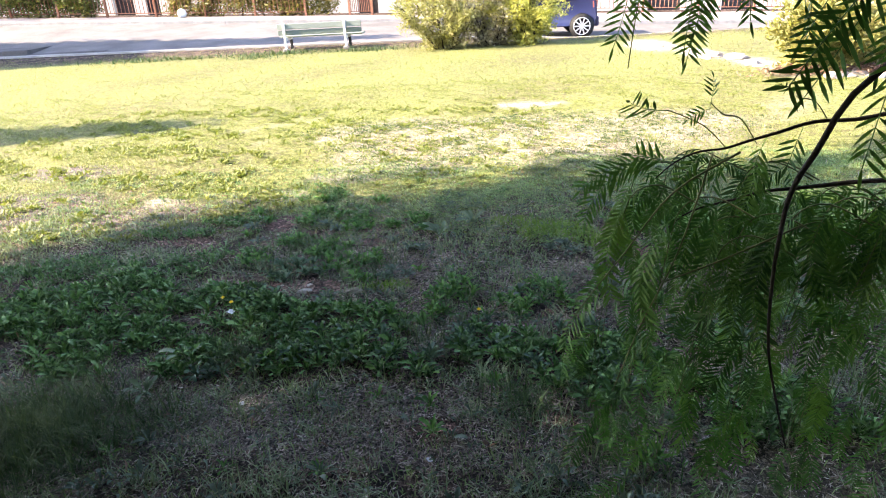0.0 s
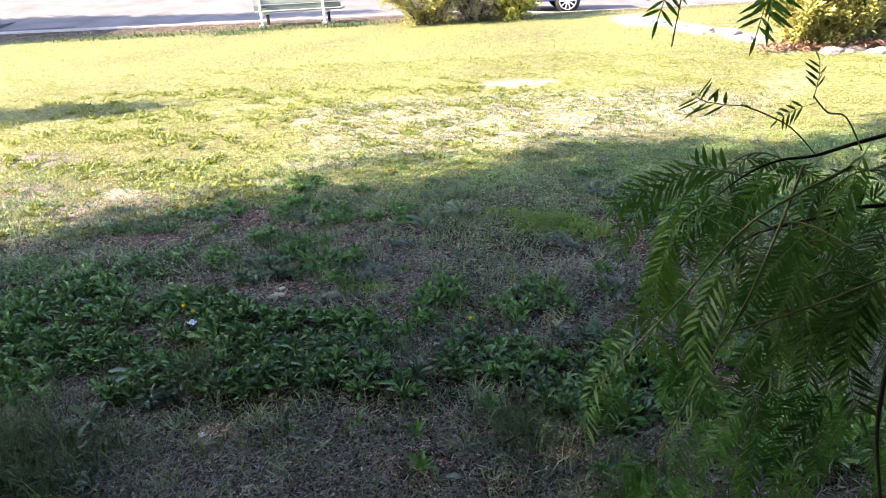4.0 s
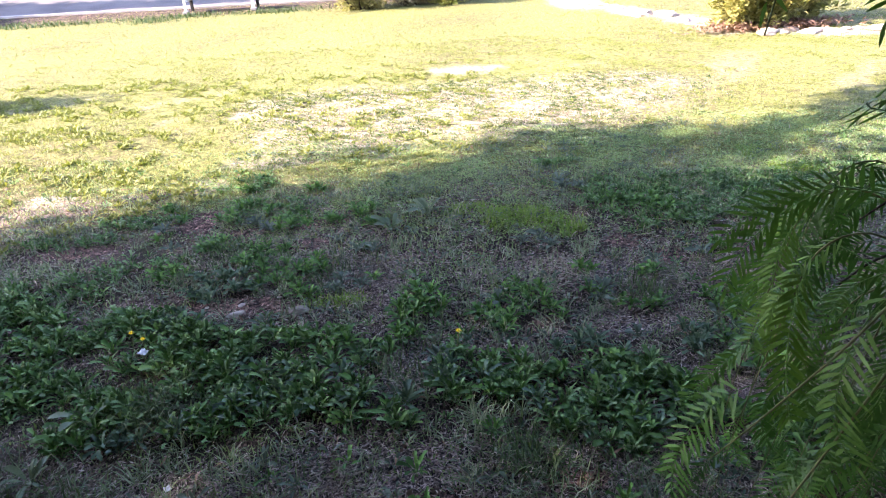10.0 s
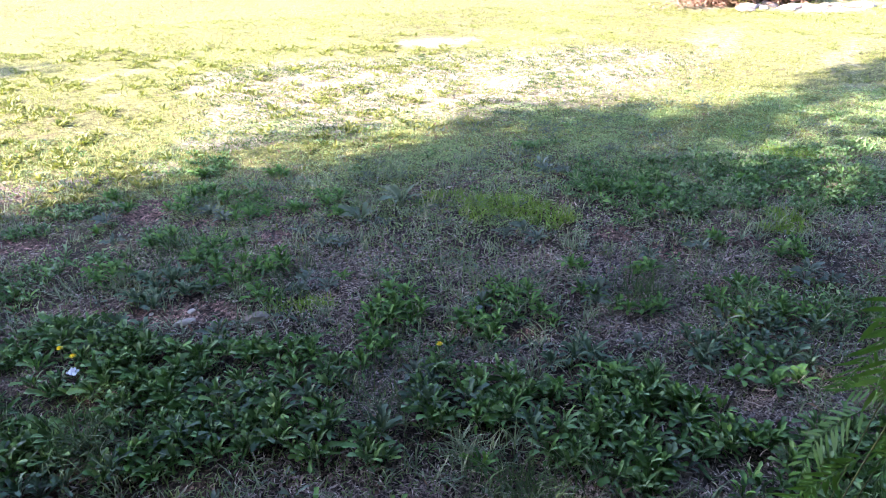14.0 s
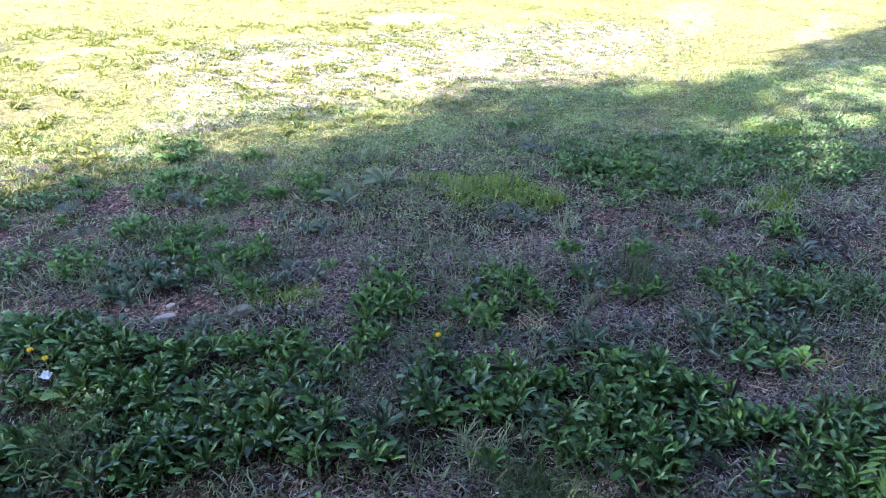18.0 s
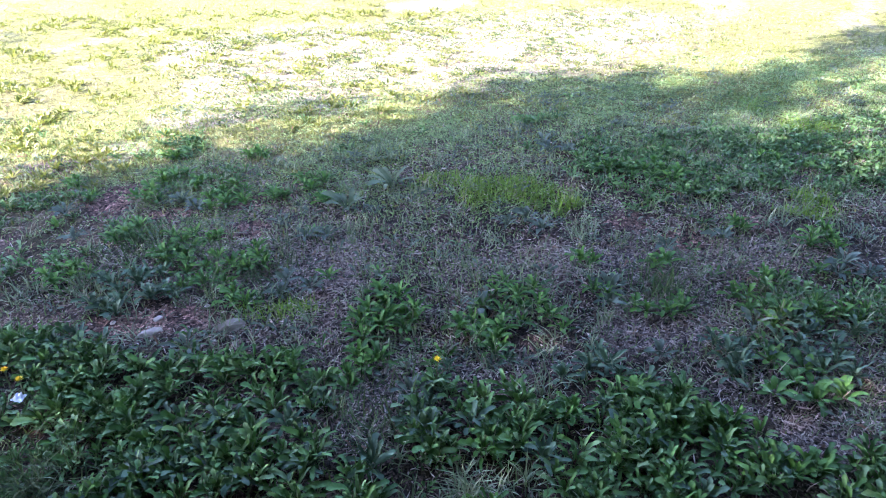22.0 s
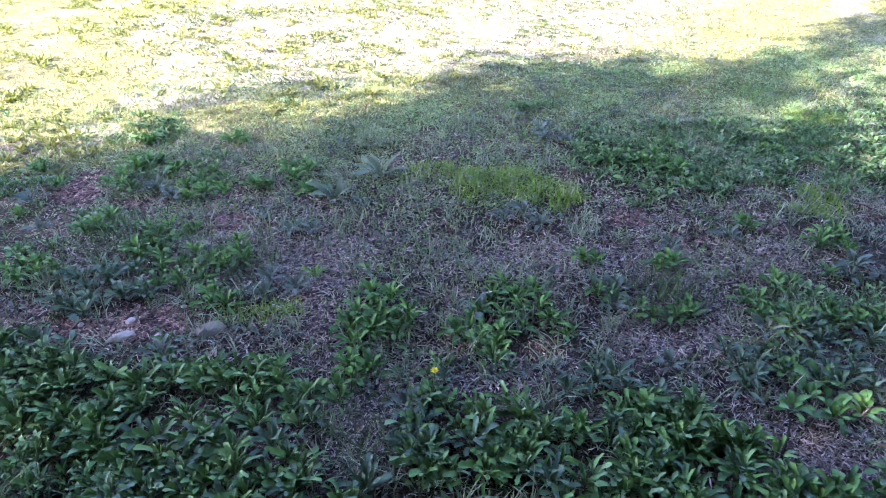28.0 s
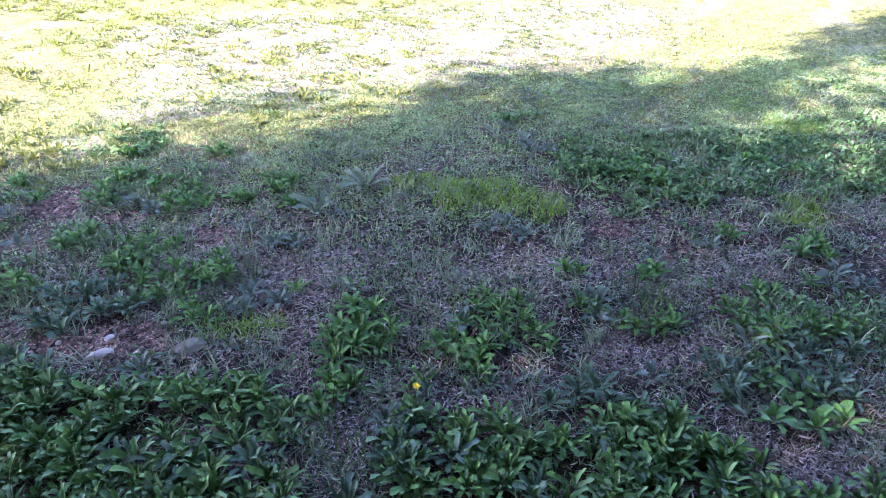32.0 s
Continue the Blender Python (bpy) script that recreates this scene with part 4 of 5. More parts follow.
def weed(name, label, x, y, r, heads, leaves, meshes, lo, hi, seed, group, lift=(0.15, 1.2)):
    """One weed: rosettes close together, the outer leaves lying, the inner ones upright."""
    g = np.random.RandomState(seed)
    ob = thing(name, label, "weed", group, at=(x, y, float(height(x, y))))
    for h in range(heads):
        d = 0 if heads == 1 else max(0.025, r - 0.4 * hi) * math.sqrt((h + 0.3) / heads) * 1.2
        ax, ay, turn = d * math.cos(h * 2.4 + seed), d * math.sin(h * 2.4 + seed), g.uniform(0, 6.28)
        grown = g.uniform(0.8, 1.1)
        for k in range(leaves):
            t = k / leaves
            yaw = k * 2.4 + turn + g.uniform(-0.25, 0.25)
            pitch = lift[0] + (lift[1] - lift[0]) * t ** 1.3 + g.uniform(-0.12, 0.12)
            size = g.uniform(lo, hi) * grown * (1 - 0.35 * t)
            m = Matrix.Translation((ax + 0.006 * math.cos(yaw), ay + 0.006 * math.sin(yaw), 0.003)) @ pose(0, 0, 0, g.uniform(-14, 14), -math.degrees(pitch), math.degrees(yaw)) @ Matrix.Scale(size, 4)
            part("leaf", meshes[g.randint(0, len(meshes))], None, ob, at=m)
    return ob


green_leaves = [leaf_mesh(f, M["weed_part"]) for f in LEAVES]
dull_leaves = [leaf_mesh(f, M["dull"]) for f in LEAVES]
dusty_leaves = [leaf_mesh(leaf_form(1, w, 1.0, 0.4, 4, 1.1, 0.45, 0.35), M["dusty_part"]) for w in (0.17, 0.22, 0.28)]
broad_leaves = [leaf_mesh(leaf_form(1, w, 1.0, 0.25, 7, 1.0, 0.5, 0.35, 0.04), M["weed_part"]) for w in (0.32, 0.38)]
pale_leaves = [leaf_mesh(leaf_form(1, w, 0.9, 0.3, 6, 1.1, 0.45, 0.4, 0.06), M["pale"]) for w in (0.17, 0.22)]
for i, (x, y, r) in enumerate(CLUMPS + BESIDE + BEYOND):
    r *= 1.12
    heads = max(1, round((r / 0.046) ** 2))
    dull = 2.2 < y < 2.45 or (x < -0.85 and y < 3.1)
    weed("weed", "dull grey-green weed with oblong leaves" if dull else "bright green weed with oblong leaves" if r > 0.065 else "small green weed with oblong leaves", x, y, r, heads, 20, dull_leaves if dull else green_leaves,
         0.042 if r > 0.05 else 0.03, 0.082 if r > 0.05 else 0.06, 200 + i, "green weeds in the shade", (0.1, 1.25))
for i, (x, y, r) in enumerate(DUSTY):
    weed("weed", "blue-grey dusty weed with narrow leaves", x, y, r, max(1, round((r / 0.06) ** 2 * 0.7)), 15, dusty_leaves, 0.045, 0.09, 340 + i, "dusty weeds in the shade", (0.1, 0.8))
g = np.random.RandomState(91)
for i in range(46):
    x, y = g.uniform(-1.3, 1.0), g.uniform(1.2, 2.0)
    if weed_band(np.array(x), np.array(y)) < 0.3 and x > -1.2 * (y - 0.3):
        green = g.uniform() < 0.45
        weed("weed", "small green weed with oblong leaves" if green else "small grey-green weed in dry litter", x, y, 0.03, 1, int(g.uniform(8, 14)), green_leaves if green else dusty_leaves,
             0.03, 0.075, 400 + i, "small weeds in the litter", (0.1, 1.0))
# plants along the front of the weed cover, which the walk passes nearest
for i in range(150):
    x, y = g.uniform(-0.95, 1.0), g.uniform(1.75, 2.35)
    if weed_band(np.array(x), np.array(y)) > 0.55 and i % 2:
        weed("weed", "dark green weed with long oblong leaves", x, y, 0.05, 1, 18, dull_leaves if i % 3 else green_leaves, 0.05, 0.09, 500 + i, "weeds along the edge of the cover", (0.15, 1.25))
weed("weed", "large weed with broad rounded leaves", 0.99, 2.19, 0.14, 6, 11, broad_leaves, 0.05, 0.09, 260, "", (0.15, 0.9))
for i, (x, y, r, n) in enumerate(BROAD):
    weed("weed", "pale weed with long wide leaves", x, y, r, 1, n, pale_leaves, 0.06, 0.14, 262 + i, "pale weeds in the shade", (0.25, 0.7))

# ---- trees ----
def tree_limbs(ob, base, top, ends, r0, mt="bark"):
    """A tapered trunk and limbs that reach out to the crown."""
    base, top = Vector(base), Vector(top)
    mid = (base + top) / 2 + Vector((0.12, -0.1, 0))
    pts = bezier(base, mid, top, 8)
    part("trunk", tube(bmesh.new(), pts, [r0 * (1.35 if i == 0 else 1 - 0.05 * i) for i in range(9)], 10), M[mt], ob, smooth=True)
    for e in ends:
        e = Vector(e)
        b = top.lerp(e, 0.5) + Vector((0, 0, 0.35))
        pts = bezier(top - Vector((0, 0, 0.2)), b, e, 7)
        part("limb", tube(bmesh.new(), pts, [r0 * 0.5 * (1 - 0.12 * i) for i in range(8)], 7), M[mt], ob, smooth=True)


def inside(poly, x, y):
    """Which places lie inside a polygon of the plan."""
    ok = np.zeros(len(x), bool)
    for (x0, y0), (x1, y1) in zip(poly, poly[1:] + poly[:1]):
        c = ((y0 > y) != (y1 > y)) & (x < (x1 - x0) * (y - y0) / (y1 - y0 + 1e-12) + x0)
        ok ^= c
    return ok


def shade_tree(name_label, base, top, poly, n, low, high, size, seed, holes=0.0, cut=None, r0=0.2, gaps=()):
    ob = thing("tree", name_label, "tree", "trees beside the lawn")
    r = np.random.RandomState(seed)
    px, py = np.array([p[0] for p in poly]), np.array([p[1] for p in poly])
    d = (low + high) / 2 / SUN.z
    c = Vector((px.mean() + SUN.x * d, py.mean() + SUN.y * d, (low + high) / 2))
    tree_limbs(ob, base, top, [c.lerp(Vector((px[i] + SUN.x * d, py[i] + SUN.y * d, c.z)), 0.7) for i in range(0, len(poly), 2)], r0)
    crown_part(ob, poly, n, low, high, size, seed, holes, cut, gaps=gaps)
    return ob


def crown_part(ob, poly, n, low, high, size, seed, holes=0.0, cut=None, jitter=0.11, gaps=()):
    r = np.random.RandomState(seed)
    px, py = [p[0] for p in poly], [p[1] for p in poly]
    x, y = r.uniform(min(px), max(px), n), r.uniform(min(py), max(py), n)
    k = inside(poly, x + 0.06 * wave(x, y, 7, 51) + 0.05 * wave(x, y, 19, 52), y + 0.06 * wave(x, y, 7, 53) + 0.05 * wave(x, y, 19, 54))
    if holes:
        k &= r.uniform(0, 1, n) < 1 - holes * smooth01(0.0, 0.6, wave(x, y, 3.2, seed))
    if gaps:
        k &= r.uniform(0, 1, n) > 0.97 * field(gaps, x, y)
        k &= r.uniform(0, 1, n) > 0.87 * field(DAPPLED, x, y)
    x, y = x[k], y[k]
    h = low + (high - low) * np.clip(0.5 + 0.35 * wave(x, y, 0.9, seed + 1) + r.normal(0, 0.15, len(x)), 0, 1)
    d = h / SUN.z
    pos = np.stack([x + SUN.x * d, y + SUN.y * d, h], -1) + r.normal(0, jitter, (len(x), 3))
    if cut is not None:
        pos = pos[cut(pos)]
    n = len(pos)
    co = scatter(CHIP, pos, r.uniform(0, 6.28, n), r.uniform(-1.2, 0.6, n), size * r.uniform(0.6, 1.3, n), r.uniform(-1, 1, n))
    part("crown", merged("crown", [co], M["pepper_far"]), None, ob, kind="stuff")


SHADE = [(-9, 0.3), (-5, 2.15), (-3.6, 2.72), (-2.92, 3.12), (-2.70, 3.36), (-2.42, 3.60), (-2.17, 3.84), (-1.87, 4.07), (-1.6, 4.25), (-1.30, 4.50), (-1.0, 4.68), (-0.76, 4.83), (-0.52, 4.97), (-0.36, 5.02), (-0.28, 4.95),
         (-0.32, 4.75), (-0.45, 4.48), (-0.66, 4.24), (-0.80, 4.02), (-0.45, 3.92), (-0.24, 4.02), (0.0, 4.34), (0.16, 4.50), (0.42, 4.75), (0.74, 5.0), (1.0, 4.98), (1.35, 4.94), (1.66, 5.0), (1.74, 4.76), (1.88, 4.60), (2.15, 4.55),
         (2.42, 4.68), (2.72, 4.84), (3.10, 5.06), (3.7, 5.52), (4.2, 5.75), (7, 6.9), (11, 7), (11, -3), (-9, -3)]
DAPPLED = [(-0.75, 4.6, 0.7, 0.42), (2.2, 4.0, 0.8, 0.4), (3.2, 4.5, 0.9, 0.6), (-1.15, 4.25, 0.6, 0.2), (1.35, 4.65, 0.4, 0.25), (0.4, 4.45, 0.4, 0.2), (2.6, 3.5, 0.8, 0.25)]
GAPS = [(1.48, 4.15, 0.14, 0.08), (3.6, 4.9, 0.4, 0.25), (-1.2, 4.22, 0.4, 0.08), (-0.85, 4.15, 0.35, 0.14), (2.9, 3.9, 0.3, 0.12), (-1.70, 3.95, 0.34, 0.14), (-2.2, 3.6, 0.3, 0.12)]
left_half = lambda p: p[:, 0] < -5
shade_tree("tall leafy tree shading the lawn", (-9.5, -0.5, -0.05), (-9.2, 0.3, 3.2), SHADE, 165000, 3.2, 5.5, 0.21, 21, 0.0, left_half, gaps=GAPS)
shade_tree("leafy tree beside the lawn", (-3.4, -3.2, -0.05), (-3.6, -2.0, 3.0), SHADE, 165000, 3.2, 5.5, 0.21, 22, 0.0, lambda p: ~left_half(p), 0.17, GAPS)
shade_tree("slender tree with a long bough", (-13.5, 6.0, -0.05), (-13.2, 6.2, 3.0), [(-8, 6.1), (-5.0, 6.75), (-4.0, 7.0), (-3.35, 7.2), (-4.0, 7.32), (-5.0, 7.12), (-8, 6.9)], 12000, 3.3, 4.2, 0.22, 23, 0.0)
shade_tree("roadside tree beside the path", (-24, 17.5, 0.2), (-23.8, 17.2, 3.2), [(-20, 13.9), (-12.5, 14.0), (-9.4, 14.6), (-8.2, 15.0), (-8.6, 15.9), (-7.5, 16.3), (-2.3, 16.75), (-2.3, 17.0), (-8.3, 17.35), (-9.6, 17.5), (-20, 17.7)], 40000, 3.4, 5.0, 0.3, 24, 0.0)


# added out of view, only to throw dashes of shade on the sidewalk
shade_tree("unseen tree added to cast broken shade on the sidewalk", (-27, 21.5, 0.3), (-26.8, 21.2, 3.0), [(-21, 20.5), (-14, 20.6), (-8.5, 21.3), (-8.5, 21.7), (-14, 22.0), (-21, 22.0)], 1800, 3.4, 4.6, 0.28, 25, 0.8)


# ---- pepper tree, whose boughs hang beside the walk ----
def pepper_leaf(seed, length=0.17, pairs=12, leaflet=0.042, droop=0.5, twist=0.0, half=0.0026):
    """A pinnate leaf along +x that droops: a thin stalk and narrow leaflets in pairs."""
    r = np.random.RandomState(seed)
    bm = bmesh.new()
    pts, a, p = [], r.uniform(-0.1, 0.2), Vector((0, 0, 0))
    side = r.uniform(-0.25, 0.25)
    n = pairs + 2
    for i in range(n + 1):
        pts.append(p.copy())
        p = p + Vector((math.cos(a), side * i / n, -math.sin(a))).normalized() * length / n
        a += droop / n * (1 + 0.5 * r.normal())
    tube(bm, pts[::2] + [pts[-1]], [0.0009] * (len(pts[::2])) + [0.0004], 3)
    for i in range(2, n + 1):
        d = (pts[i] - pts[i - 1]).normalized()
        up = Vector((0, 1, 0)).cross(d).normalized() * -1
        w = d.cross(up)
        w, up = w * math.cos(twist) + up * math.sin(twist), up * math.cos(twist) - w * math.sin(twist)
        ln = leaflet * (0.72 + 0.5 * math.sin(math.pi * (0.15 + 0.75 * i / n))) * r.uniform(0.85, 1.12)
        for s in ((-1, 1) if i < n else (0,)):
            if r.uniform() < 0.07:
                continue
            ang = r.uniform(0.75, 1.05) if s else 0
            out = (d * math.cos(ang) + w * s * math.sin(ang) + up * r.uniform(-0.35, 0.1)).normalized()
            nrm = out.cross(d if s else w).normalized()
            flat = out.cross(nrm).normalized()
            cut = [(0, 0.06), (0.22, 0.85), (0.5, 1.0), (0.8, 0.6), (1, 0)]
            prev = None
            for t, wd in cut:
                c = pts[i] + out * ln * t + Vector((0, 0, -ln * 0.18 * t * t))
                hw = half * wd * r.uniform(0.95, 1.1)
                cur = [bm.verts.new(c - flat * hw), bm.verts.new(c + flat * hw)] if wd > 0 else [bm.verts.new(c)]
                if prev:
                    if len(cur) == 2:
                        bm.faces.new((prev[0], prev[1], cur[1], cur[0]))
                    else:
                        bm.faces.new((prev[0], prev[1], cur[0]))
                prev = cur
    return mesh_of("leaf", bm, M["pepper"], True)


ARCHING = [pepper_leaf(100 + i, 0.20 + 0.025 * (i % 4), 17 + i % 5, 0.031 + 0.002 * (i % 4), 1.1 + 0.3 * (i % 3), (1.4, 0.7, 1.1, 1.75, 1.0)[i % 5], 0.0027) for i in range(15)]
STRAIGHT = [pepper_leaf(140 + i, 0.17 + 0.02 * (i % 3), 12 + i % 4, 0.034 + 0.002 * (i % 3), 0.12) for i in range(5)]


SPRIGS = [pepper_leaf(170 + i, 0.075 + 0.01 * i, 4 + i % 2, 0.030, 0.5 + 0.4 * (i % 2), 0.3 * i) for i in range(4)]
REST = []


def hung(parent, spot, way, turn, size, r, kinds=ARCHING):
    """One pepper leaf at a spot, its tip towards way; past three hundred they are gathered into one foliage mesh."""
    q = Vector(way).to_track_quat("X", "Z").to_matrix().to_4x4()
    m = Matrix.Translation(spot) @ q @ pose(0, 0, 0, math.degrees(turn), 0, 0) @ Matrix.Scale(size, 4)
    me = kinds[r.randint(0, len(kinds))]
    if len(parent.children) < 325:
        part("leaf", me, None, parent, at=m)
        return
    me.calc_loop_triangles()
    co, tri = np.empty(len(me.vertices) * 3), np.empty(len(me.loop_triangles) * 3, int)
    me.vertices.foreach_get("co", co)
    me.loop_triangles.foreach_get("vertices", tri)
    w = np.array(m)
    REST.append((co.reshape(-1, 3) @ w[:3, :3].T + w[:3, 3], tri.reshape(-1, 3)))


pepper = thing("pepper_tree", "pepper tree with drooping feathery green boughs", "tree")
tree_limbs(pepper, (2.3, -1.1, -0.05), (2.2, -0.9, 2.1), [(1.3, -0.2, 2.7), (3.4, 0.4, 3.2), (2.4, -2.4, 3.3)], 0.16)
BOUGHS = [
    ([(1.9, -0.75, 2.25), (1.25, 0.35, 1.85), (0.82, 0.75, 1.45), (0.621, 0.85, 1.296), (0.549, 0.85, 1.174), (0.524, 0.85, 1.114), (0.518, 0.85, 1.05), (0.522, 0.86, 0.955), (0.533, 0.86, 0.83), (0.562, 0.86, 0.715), (0.60, 0.87, 0.60)], 0.004),
    ([(0.82, 0.75, 1.45), (0.80, 0.92, 1.26), (0.72, 1.02, 1.19), (0.64, 1.05, 1.178), (0.575, 1.05, 1.160), (0.53, 1.05, 1.148), (0.487, 1.05, 1.135), (0.44, 1.05, 1.130), (0.40, 1.05, 1.112), (0.37, 1.06, 1.08)], 0.0028),
    ([(0.93, 0.62, 1.4), (0.86, 0.95, 1.12), (0.74, 1.10, 1.045), (0.652, 1.13, 1.026), (0.60, 1.13, 1.022), (0.55, 1.13, 1.008), (0.465, 1.13, 0.985), (0.42, 1.13, 0.95)], 0.0035),
    ([(1.9, -0.75, 2.25), (1.5, 0.7, 2.35), (0.9, 1.55, 1.95), (0.62, 1.75, 1.62), (0.45, 1.8, 1.40)], 0.006),
]
def flowing(pts, n=4):
    """Points of a smooth line through the given ones."""
    p = [Vector(pts[0])] + [Vector(q) for q in pts] + [Vector(pts[-1])]
    out = []
    for i in range(1, len(p) - 2):
        a, b, c, d = p[i - 1:i + 3]
        for k in range(n):
            t = k / n
            out.append(0.5 * (2 * b + (c - a) * t + (2 * a - 5 * b + 4 * c - d) * t * t + (3 * b - a - 3 * c + d) * t ** 3))
    return out + [p[-1]]


for pts, r0 in BOUGHS:
    pts = flowing(pts)
    part("branch", tube(bmesh.new(), pts, [r0 * (1.6 - 1.2 * i / (len(pts) - 1)) for i in range(len(pts))], 6), M["twig"], pepper, "dark brown knotty branch", True)


def curtain():
    """Thin twigs that arch off the branches and hang, with long drooping leaves down both sides."""
    r = np.random.RandomState(5)
    for layer, (y0, x0, step, count) in enumerate(((1.03, 0.325, 0.072, 8), (1.12, 0.345, 0.075, 10), (1.21, 0.42, 0.085, 9))):
        for i in range(count):
            x, y = x0 + step * i + r.uniform(-0.02, 0.02), y0 + r.uniform(-0.03, 0.03)
            top = 1.10 - r.uniform(0.0, 0.14) - 0.02 * (i > 3)
            low = 0.36 + r.uniform(-0.12, 0.18) - 0.10 * (layer == 2)
            pts = flowing([(x + 0.13, y - 0.03, top - 0.035), (x + 0.06, y - 0.01, top), (x + 0.01, y, top - 0.025), (x - 0.005, y + 0.01, top - 0.11), (x - 0.03, y + 0.02, (top + low) / 2), (x - 0.06 + r.uniform(-0.03, 0.03), y + 0.03, low)], 4)
            part("twig", tube(bmesh.new(), pts, [0.0018 - 0.00006 * k for k in range(len(pts))], 4), M["green_twig"], pepper, "slender green twig", True)
            for k in range(3, len(pts), 2 if i < 2 or layer == 2 else 3 - i % 2):
                side = -1 if (k // 2 + i) % 3 else 1
                way = (side * r.uniform(0.3, 0.8), r.uniform(-0.35, 0.35), r.uniform(-0.9, -0.1) + (0.3 if k < 9 and i < 2 else 0.0))
                hung(pepper, pts[k], way, r.uniform(-0.5, 0.5), r.uniform(0.55, 0.92), r)
    # bare twigs that run aslant through the leaves
    for line in (((0.47, 0.93, 1.16), (0.37, 0.94, 1.09), (0.30, 0.95, 0.98), (0.235, 0.97, 0.87), (0.20, 0.99, 0.80)), ((0.45, 1.0, 1.14), (0.40, 0.98, 0.96), (0.34, 0.98, 0.80), (0.30, 1.0, 0.64)), ((0.60, 0.95, 1.02), (0.47, 0.96, 0.95), (0.38, 0.98, 0.90))):
        pts = flowing(line, 4)
        part("twig", tube(bmesh.new(), pts, [0.0022 - 0.00008 * k for k in range(len(pts))], 5), M["green_twig"], pepper, "slender green twig", True)
    # curled tips that stand up from the thin upper branch
    for line in (((0.49, 1.05, 1.135), (0.45, 1.05, 1.175), (0.41, 1.045, 1.197), (0.375, 1.04, 1.212)), ((0.53, 1.02, 1.15), (0.49, 1.0, 1.20), (0.45, 0.97, 1.215), (0.42, 0.95, 1.24)), ((0.66, 1.05, 1.18), (0.63, 1.04, 1.215), (0.60, 1.03, 1.225))):
        pts = flowing(line, 4)
        part("twig", tube(bmesh.new(), pts, [0.0012] * len(pts), 4), M["green_twig"], pepper, "slender green twig", True)
    for spot, way, size in (((0.385, 1.04, 1.21), (-0.95, 0.1, 0.05), 1.0), ((0.42, 0.95, 1.235), (0.1, 0.1, 0.9), 0.6), ((0.43, 0.96, 1.23), (-0.5, 0.1, -0.2), 0.6), ((0.60, 1.03, 1.22), (-0.5, 0.1, 0.5), 0.6), ((0.40, 1.05, 1.11), (-0.9, 0.1, 0.25), 1.1),
                            ((0.45, 1.05, 1.13), (-0.5, 0.0, -0.6), 1.0), ((0.50, 1.05, 1.14), (-0.4, 0.0, -0.8), 1.0), ((0.56, 1.05, 1.155), (-0.3, 0.0, -0.9), 1.0), ((0.62, 1.05, 1.17), (-0.2, 0.1, -0.9), 1.0)):
        hung(pepper, spot, way, 1.57 + r.uniform(-0.4, 0.4), size, r, SPRIGS)
    # sprays that hang from above
    for x, xt, y, tip in ((0.31, 0.266, 1.2, 1.339), (0.31, 0.284, 1.22, 1.299), (0.395, 0.388, 1.1, 1.325), (0.463, 0.457, 1.24, 1.285), (0.489, 0.495, 1.1, 1.33), (0.45, 0.44, 1.15, 1.33),
                          (0.633, 0.621, 1.2, 1.283), (0.52, 0.50, 1.0, 1.36)):
        hung(pepper, (x + (x - xt) * 0.3 + 0.03, y, tip + 0.19), (-0.12, 0.0, -1.0), 1.57 + r.uniform(-0.5, 0.5), 1.0, r, STRAIGHT)
    thin = tube(bmesh.new(), bezier((0.37, 1.25, 1.48), (0.36, 1.28, 1.36), (0.355, 1.3, 1.25), 6), [0.0013] * 7, 4)
    part("twig", thin, M["green_twig"], pepper, "bare hanging twig")
    for x, y, z, wx, wz in ((0.56, 0.75, 1.46, -0.3, -0.9), (0.53, 0.72, 1.44, -0.5, -0.7), (0.60, 0.76, 1.40, -0.2, -0.9), (0.57, 0.8, 1.52, -0.5, -0.8), (0.66, 0.8, 1.42, 0.0, -0.9), (0.62, 0.78, 1.33, 0.2, -0.7),
                            (0.68, 0.9, 1.5, -0.2, -1.0), (0.64, 0.72, 1.5, -0.2, -1.0), (0.70, 0.85, 1.36, 0.1, -0.8)):
        hung(pepper, (x, y, z), (wx, 0.05, wz), 1.57 + r.uniform(-0.5, 0.5), 1.05, r, STRAIGHT)
    if REST:
        part("foliage", merged("foliage", REST, M["pepper_rest"]), None, pepper, kind="stuff")


curtain()


